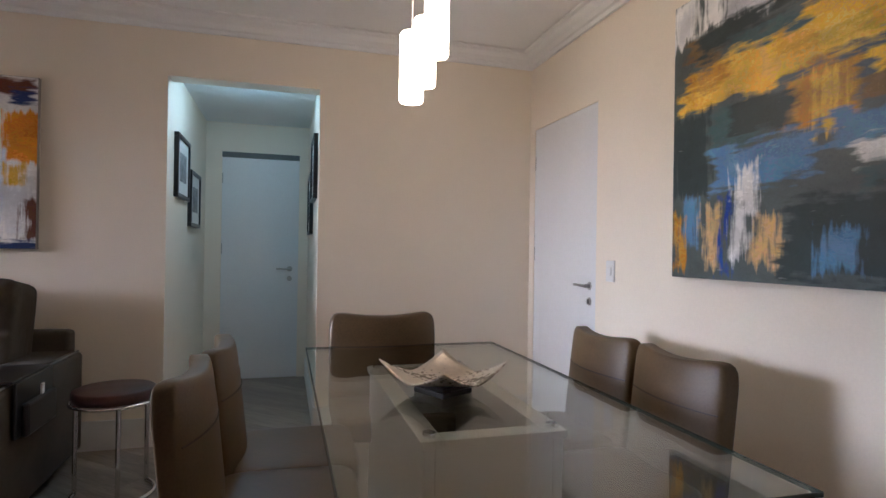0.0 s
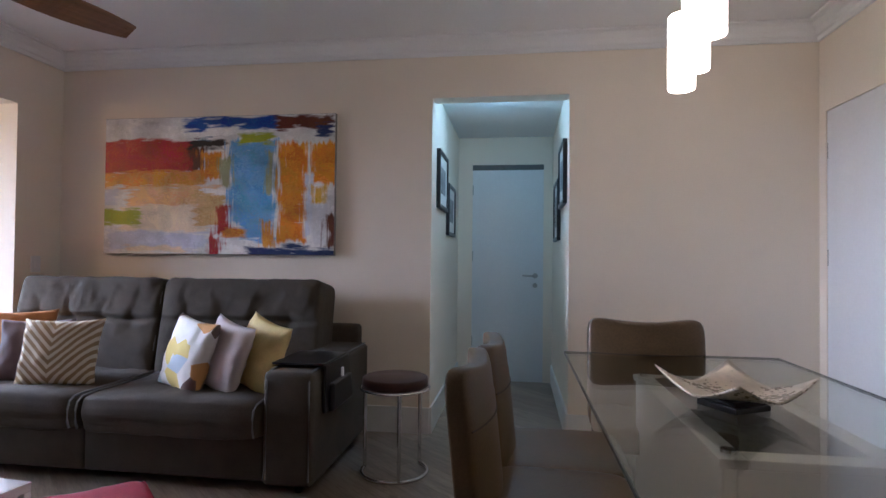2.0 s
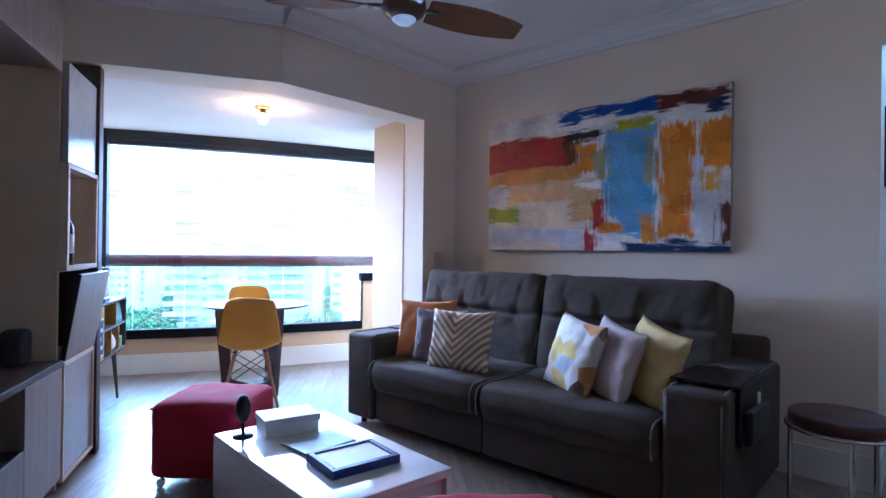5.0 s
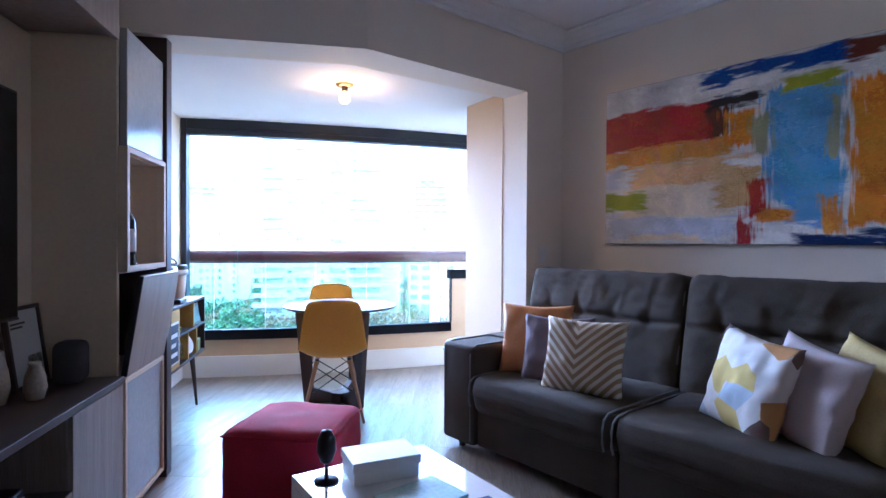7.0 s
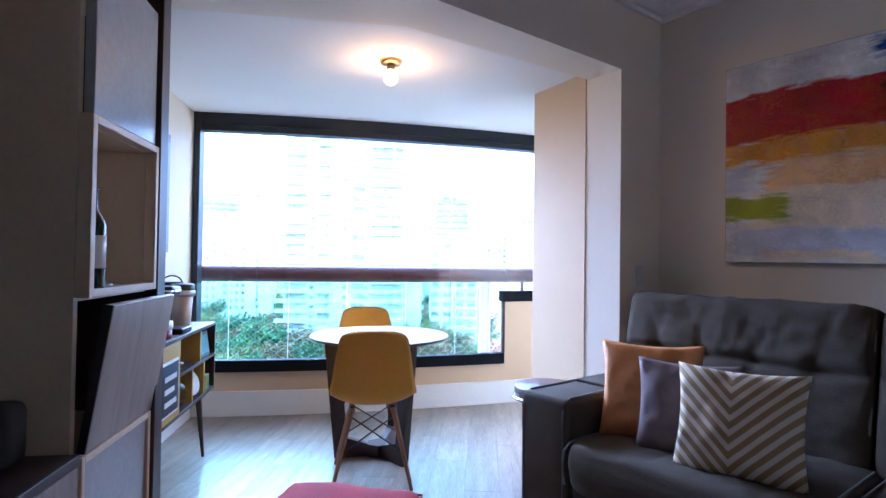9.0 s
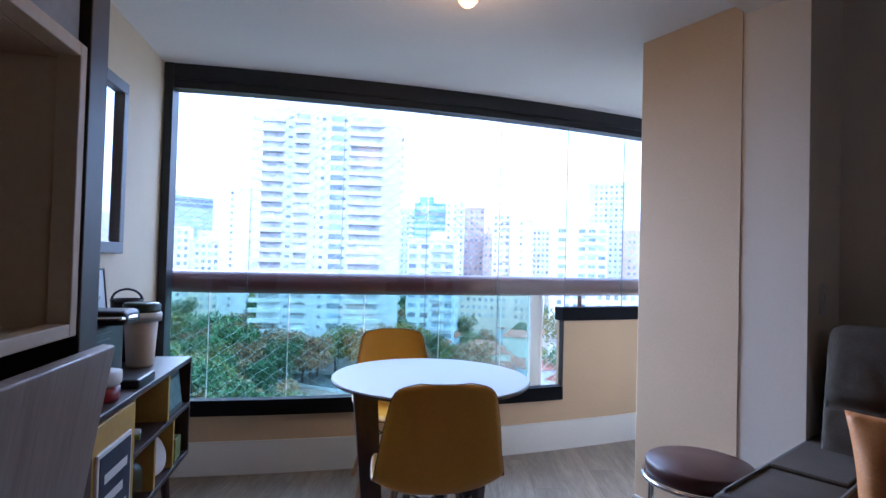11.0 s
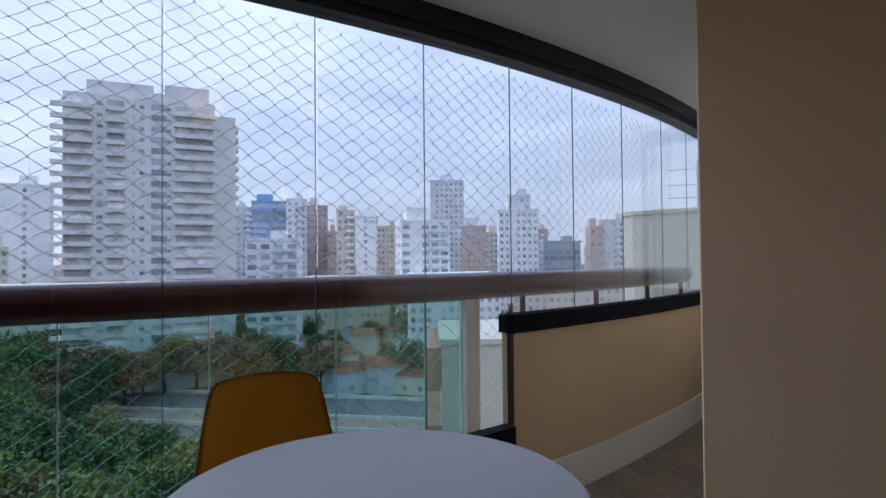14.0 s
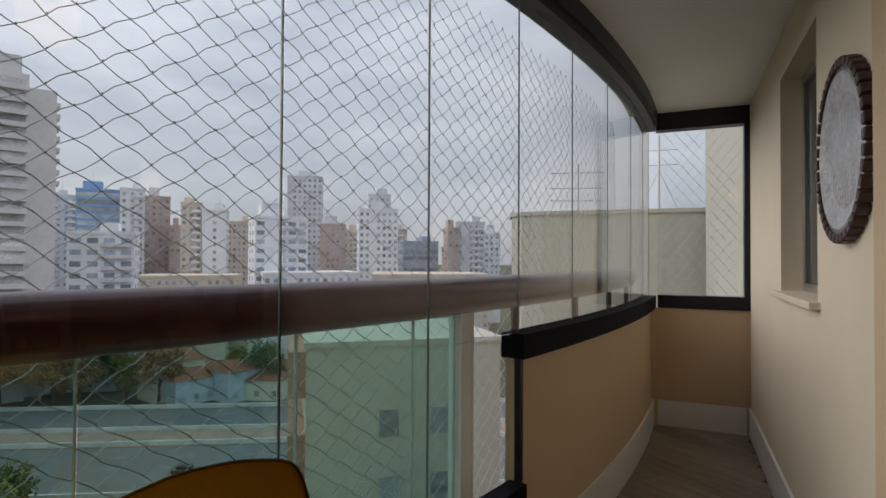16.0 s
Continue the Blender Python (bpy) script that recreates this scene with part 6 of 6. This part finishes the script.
# the tall apartment tower close by
tw = thing("apartment_tower", "tall pale apartment tower with rows of wide balconies", "building", pose(74, 146, GZ, 0, 0, math.degrees(math.atan2(142, 76)) - 90 - 4) @ pose(-1.4, 0, 0))
tw.scale = (0.93, 1, 1)
TFAC = mat("facade_tower", (0.74, 0.715, 0.70), 0.8, vary=0.08, scale=0.15, fine=1.2, bump=0.05)
TH = 75.5
part("wall", box(-18, 19, 0, 18, 0, TH), TFAC, tw)
part("side_wing", box(19, 25, 4, 18, 0, TH - 2), TFAC, tw)
part("roof_house", box(-13, 3, 2, 16, TH, TH + 4), TFAC, tw)
part("roof_house", box(6, 17.5, 1, 16, TH, TH + 4.3), TFAC, tw)
part("roof_house", box(3, 6, 4, 14, TH, TH + 2.6), TFAC, tw)
SLABS = (("balcony", -20.5, -11.2, 1.4), ("balcony", -8.2, -3.6, 1.1), ("balcony", 8.4, 18.8, 1.4))
first = {}
for k2 in range(22):
    z = TH - 3.0 - 2.85 * k2
    for nm, a, b2, out in SLABS:
        # balcony front, and a flat panel coloured like the shaded loggia behind it
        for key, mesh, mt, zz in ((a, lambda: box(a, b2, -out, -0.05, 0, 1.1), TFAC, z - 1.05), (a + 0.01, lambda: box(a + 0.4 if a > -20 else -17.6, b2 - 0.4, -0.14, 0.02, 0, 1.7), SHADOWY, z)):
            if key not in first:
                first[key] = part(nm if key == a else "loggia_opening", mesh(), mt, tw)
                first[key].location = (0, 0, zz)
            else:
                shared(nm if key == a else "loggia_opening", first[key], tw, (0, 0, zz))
    for px, wd, hh in ((-9.6, 0.7, 0.8), (-1.6, 0.2, 0.9), (0.4, 0.55, 0.9), (4.6, 1.9, 1.5), (7.1, 0.5, 0.8)):
        if px not in first:
            first[px] = part("window", box(-wd, wd, -0.06, 0.02, 0, hh), WING_G, tw)
            first[px].location = (px, 0, z + 0.2)
        else:
            shared("window", first[px], tw, (px, 0, z + 0.2))
    for py in (6.5, 10, 14):
        if ("s", py) not in first:
            first["s", py] = part("window", box(-0.03, 0.06, -0.8, 0.8, 0, 1.1), WING_G, tw)
            first["s", py].location = (25, py, z)
        else:
            shared("window", first["s", py], tw, (25, py, z))
    if "sb" not in first:
        first["sb"] = part("balcony", box(25.05, 26.4, 11.5, 17, 0, 0.95), TFAC, tw)
        first["sb"].location = (0, 0, z - 1)
    else:
        shared("balcony", first["sb"], tw, (0, 0, z - 1))

# houses with tiled roofs
TILE = mat("terracotta_roof", (0.30, 0.13, 0.08), 0.85, vary=0.25, scale=0.6, fine=5, bump=0.3)


def house(m, w, d, h, col, n):
    b = thing("house", "small house with pitched terracotta roof between trees", "house", m, "small houses beyond the highway")
    part("wall", box(-w / 2, w / 2, -d / 2, d / 2, 0, h), FAC[col], b)
    bm = bmesh.new()
    pts = [(-w / 2 - 0.5, -d / 2 - 0.5, h), (w / 2 + 0.5, -d / 2 - 0.5, h), (w / 2 + 0.5, d / 2 + 0.5, h), (-w / 2 - 0.5, d / 2 + 0.5, h), (-w / 2 + 1.5, 0, h + 2), (w / 2 - 1.5, 0, h + 2)]
    v = [bm.verts.new(q) for q in pts]
    for f in ((0, 1, 5, 4), (1, 2, 5), (2, 3, 4, 5), (3, 0, 4), (3, 2, 1, 0)):
        bm.faces.new([v[i] for i in f])
    part("roof", bm, TILE, b)
    for i in range(3):
        part("window", box(-w / 2 + w * (i + 0.5) / 3 - 0.6, -w / 2 + w * (i + 0.5) / 3 + 0.6, -d / 2 - 0.06, -d / 2 + 0.02, 1, 2.3), WING_G, b)


rnd = random.Random(5)
for n in range(75):
    dist, ang = rnd.uniform(105, 235), rnd.uniform(20, 66)
    x, y = dist * math.cos(radians(ang)), dist * math.sin(radians(ang))
    if (HW.inverted() @ Vector((x, y, GZ))).y < 27:
        continue
    house(pose(x, y, GZ, 0, 0, ang - 90 + rnd.uniform(-30, 30)), rnd.uniform(8, 13), rnd.uniform(7, 9), rnd.uniform(4.5, 10), rnd.choice(("white", "sand", "cream", "bluegrey")), n)


# trees
BARK = mat("bark", (0.10, 0.075, 0.055), 0.9, vary=0.25, scale=2, fine=12, bump=0.3)
LEAFS = [mat("leaf_green", (0.095, 0.16, 0.055), 0.7, vary=0.45, scale=0.5, fine=3, bump=0, per_piece=0.3),
         mat("leaf_deep_green", (0.075, 0.145, 0.055), 0.7, vary=0.45, scale=0.5, fine=3, bump=0, per_piece=0.3),
         mat("leaf_olive", (0.22, 0.225, 0.06), 0.7, vary=0.4, scale=0.5, fine=3, bump=0, per_piece=0.3),
         mat("leaf_russet", (0.30, 0.195, 0.10), 0.8, vary=0.4, scale=0.5, fine=3, bump=0, per_piece=0.25)]


def tree(seed, leaf, label, height=10.0):
    rn = random.Random(seed)
    t = thing("tree", label, "tree", pose(0, 0, 0), "park trees")
    bm = rod((0, 0, 0), (0.2, 0.1, height * 0.45), 0.32, 0.2, 8)
    hubs = []
    for i in range(8):
        a, up = rn.uniform(0, 6.28), rn.uniform(0.5, 0.95) * height
        rr = rn.uniform(0.12, 0.34) * height
        tip = (rr * math.cos(a), rr * math.sin(a), up)
        rod((0.2, 0.1, height * rn.uniform(0.3, 0.45)), tip, 0.13, 0.04, 6, bm)
        hubs.append(tip)
    part("trunk", bm, BARK, t)
    verts, faces = [], []
    for hx, hy, hz in hubs + [(0, 0, height * 0.85)]:
        size = rn.uniform(0.15, 0.24) * height
        for i in range(300):
            d = Vector((rn.gauss(0, 1), rn.gauss(0, 1), rn.gauss(0, 0.75)))
            d = d.normalized() * size * rn.uniform(0.35, 1.05) ** 0.6
            c = Vector((hx, hy, hz)) + d
            u = Vector((rn.gauss(0, 1), rn.gauss(0, 1), rn.gauss(0, 1))).normalized()
            w = u.cross(Vector((rn.gauss(0, 1), rn.gauss(0, 1), rn.gauss(0, 1)))).normalized()
            s = rn.uniform(0.16, 0.34)
            k0 = len(verts)
            verts += [c + u * s, c + w * s * 0.6, c - u * s, c - w * s * 0.6]
            faces.append((k0, k0 + 1, k0 + 2, k0 + 3))
    me = bpy.data.meshes.new("crown")
    me.from_pydata([tuple(v) for v in verts], [], faces)
    me.materials.append(leaf)
    cr2 = new("crown", me)
    cr2.parent = t
    return t


KINDS = [tree(1, LEAFS[0], "leafy green park tree"), tree(2, LEAFS[1], "dense dark green park tree"), tree(3, LEAFS[2], "olive yellow green park tree"), tree(4, LEAFS[3], "russet brown thinning park tree")]
spots = []
rnd = random.Random(11)
while len(spots) < 250:
    dist, ang = rnd.choice((rnd.uniform(48, 125), rnd.uniform(60, 190))), rnd.choice((rnd.uniform(18, 100), rnd.uniform(45, 90)))
    x, y = dist * math.cos(radians(ang)), dist * math.sin(radians(ang))
    q = HW.inverted() @ Vector((x, y, GZ))
    if -27 < q.y < 24 and q.x > -42:
        continue
    if ang < 60 and q.y < 0:
        continue
    if 24 < ang < 50 and dist > 90 and rnd.random() < 0.72:
        continue
    if any((x - a) ** 2 + (y - b2) ** 2 < 14 for a, b2 in spots):
        continue
    spots.append((x, y))
for n, (x, y) in enumerate(spots):
    k2 = rnd.choice((0, 0, 1, 1, 2, 3)) if math.hypot(x, y) < 85 else rnd.choice((0, 1, 2, 3, 3))
    s = rnd.uniform(0.8, 1.35) * (1.15 if math.hypot(x, y) > 112 and y > 1.3 * x else 1)
    m = pose(x, y, GZ - 0.1, 0, 0, rnd.uniform(0, 360))
    if n < 4:
        KINDS[n].matrix_world = m
    else:
        o = copy_thing(KINDS[k2], m)
        o.scale = (s, s, s)

for kind, lb in zip(KINDS, ("green", "dark green", "olive", "russet")):
    me = kind.children[1].data if kind.children[1].name.startswith("crown") else kind.children[0].data
    base = [v.co.copy() for v in me.vertices]
    quads = [tuple(p.vertices) for p in me.polygons]
    verts, faces = [], []
    for i in range(30):
        dist, ang = rnd.uniform(185, 330), rnd.uniform(20, 100)
        m = pose(dist * math.cos(radians(ang)), dist * math.sin(radians(ang)), GZ, 0, 0, rnd.uniform(0, 360)) @ Matrix.Scale(rnd.uniform(1.0, 1.7), 4)
        k0 = len(verts)
        verts += [tuple(m @ v) for v in base]
        faces += [tuple(k0 + q for q in f) for f in quads]
    far = bpy.data.meshes.new("far_trees")
    far.from_pydata(verts, [], faces)
    far.materials.append(me.materials[0])
    tagged(new("far_trees", far), "distant " + lb + " treetops between the city buildings", "trees", kind="stuff")

# neighbouring building wings
NB = mat("neighbour_cream_render", (0.52, 0.50, 0.42), 0.85, vary=0.08, scale=0.4, fine=6, bump=0.1)
nb = thing("low_annex", "pale rendered annex with flat roof beside the balcony", "building", pose(19.15, 18.45, GZ, 0, 0, -55.5))
part("wall", box(0, 9, 0, 8, 0, 29.3), NB, nb)
part("roof", box(-0.1, 9.1, -0.1, 8.1, 29.3, 29.55), NB, nb)
BRICKR = mat("brick_red_render", (0.44, 0.25, 0.18), 0.85, vary=0.15, scale=0.8, fine=9)
for z in (27.1, 23.5, 19.9, 16.3):
    part("side_balcony", box(-0.75, -0.001, 0.3, 8, z, z + 2.0), BRICKR, nb, "brick red rendered side balcony")
for x in (3.2, 5.6):
    for z in (25.2, 22.2, 19.2):
        part("window", box(x, x + 0.9, -0.06, 0.02, z, z + 1.2), WING_G, nb)
nb2 = thing("neighbour_wing", "cream neighbouring wing with rounded parapet and antennas", "building", pose(0, 0, 0))
part("wall", prism([(8.7, 3.2), (8.7, 6.7), (8.8, 7.1), (9.1, 7.35), (9.6, 7.45), (20, 7.45), (20, 3.2)], GZ, 2.05), NB, nb2)
part("coping", prism([(8.66, 3.2), (8.66, 6.7), (8.77, 7.12), (9.08, 7.39), (9.6, 7.5), (20, 7.5), (20, 3.2)], 2.05, 2.12), NB, nb2)
an = thing("roof_antenna", "thin metal television antenna on the neighbouring roof", "antenna", pose(10.2, 4.6, 2.12))
part("pole", rod((0, 0, 0), (0, 0, 1.6), 0.02), STEEL, an)
for z in (1.0, 1.3):
    part("element", rod((0, -0.35, z), (0, 0.35, z), 0.008, seg=6), STEEL, an)
for sx in (-1, 1):
    part("guy_wire", rod((0, 0, 0.9), (0, 0.4 * sx, 0), 0.006, seg=6), STEEL, an)
an2 = thing("yagi_antenna", "long multi-bar television antenna on the neighbouring roof", "antenna", pose(10.5, 6.2, 2.12))
part("pole", rod((0, 0, 0), (0, 0, 1.15), 0.018), STEEL, an2)
for z in (0.35, 0.62, 0.95):
    part("element", rod((0, -0.55, z), (0, 0.6, z + 0.03), 0.009, seg=6), STEEL, an2)
nb3 = thing("facade_continuation", "cream rendered facade with narrow windows beyond the balcony", "building", pose(0, 0, 0))
part("wall", prism([(3.1, 3.6), (3.1, 4.25), (8.5, 3.95), (8.5, 3.6)], GZ, 12), NB, nb3)
for x in (4.3, 6.0):
    part("window", prism([(x, 4.19 - 0.0556 * (x - 3.1) + 0.05), (x + 0.8, 4.19 - 0.0556 * (x - 2.3) + 0.05), (x + 0.8, 4.0), (x, 4.0)], 1.0, 2.3), WING_G, nb3)
# the building's own outer shell below and above the flat
own = thing("own_building", "rendered facade of the apartment building below the flat", "building", pose(0, 0, 0))
part("wall_below", prism(FLOOR[:3] + [(1.9, -0.1), (1.9, 3.6), (2.95, 4.2), (2.98, 5.0)] + FLOOR[9:], GZ, -0.31), NB, own)

# ---- floor planks ----
PL, PW, PA = 1.18, 0.192, 48
me_ob = part("plank", box(-PL / 2 + 0.0004, PL / 2 - 0.0004, -PW / 2 + 0.0004, PW / 2 - 0.0004, -0.011, 0, 0.0006, 1), PLANKM, bpy.data.objects["floor"])


def inside(x, y, poly):
    hit = False
    for (x0, y0), (x1, y1) in zip(poly, poly[1:] + poly[:1]):
        if (y0 > y) != (y1 > y) and x < (x1 - x0) * (y - y0) / (y1 - y0) + x0:
            hit = not hit
    return hit


ca, sa = math.cos(radians(PA)), math.sin(radians(PA))
first_used = False
for i in range(-60, 60):
    shift = (i * 0.37) % 1.0 * PL
    for j in range(-10, 11):
        lx, ly = j * PL + shift, i * PW
        x, y = -2 + ca * lx - sa * ly, 2 + sa * lx + ca * ly
        ends = [(x + ca * e * PL * 0.42, y + sa * e * PL * 0.42) for e in (-1, 0, 1)]
        ok = [inside(a, b2, FLOOR) for a, b2 in ends]
        if not all(ok):
            if not any(ok):
                continue
            # a cut plank at the wall
            lo2, hi2 = -PL / 2, PL / 2
            while lo2 < hi2 and not inside(x + ca * lo2, y + sa * lo2, FLOOR):
                lo2 += 0.02
            while hi2 > lo2 and not inside(x + ca * hi2, y + sa * hi2, FLOOR):
                hi2 -= 0.02
            if hi2 - lo2 < 0.08:
                continue
            o = part("plank", box(lo2, hi2, -PW / 2 + 0.0008, PW / 2 - 0.0008, -0.011, 0), PLANKM, bpy.data.objects["floor"])
        elif not first_used:
            o, first_used = me_ob, True
        else:
            o = new("plank", me_ob.data)
            o.parent = bpy.data.objects["floor"]
        o.location, o.rotation_euler = (x, y, 0), (0, 0, radians(PA))
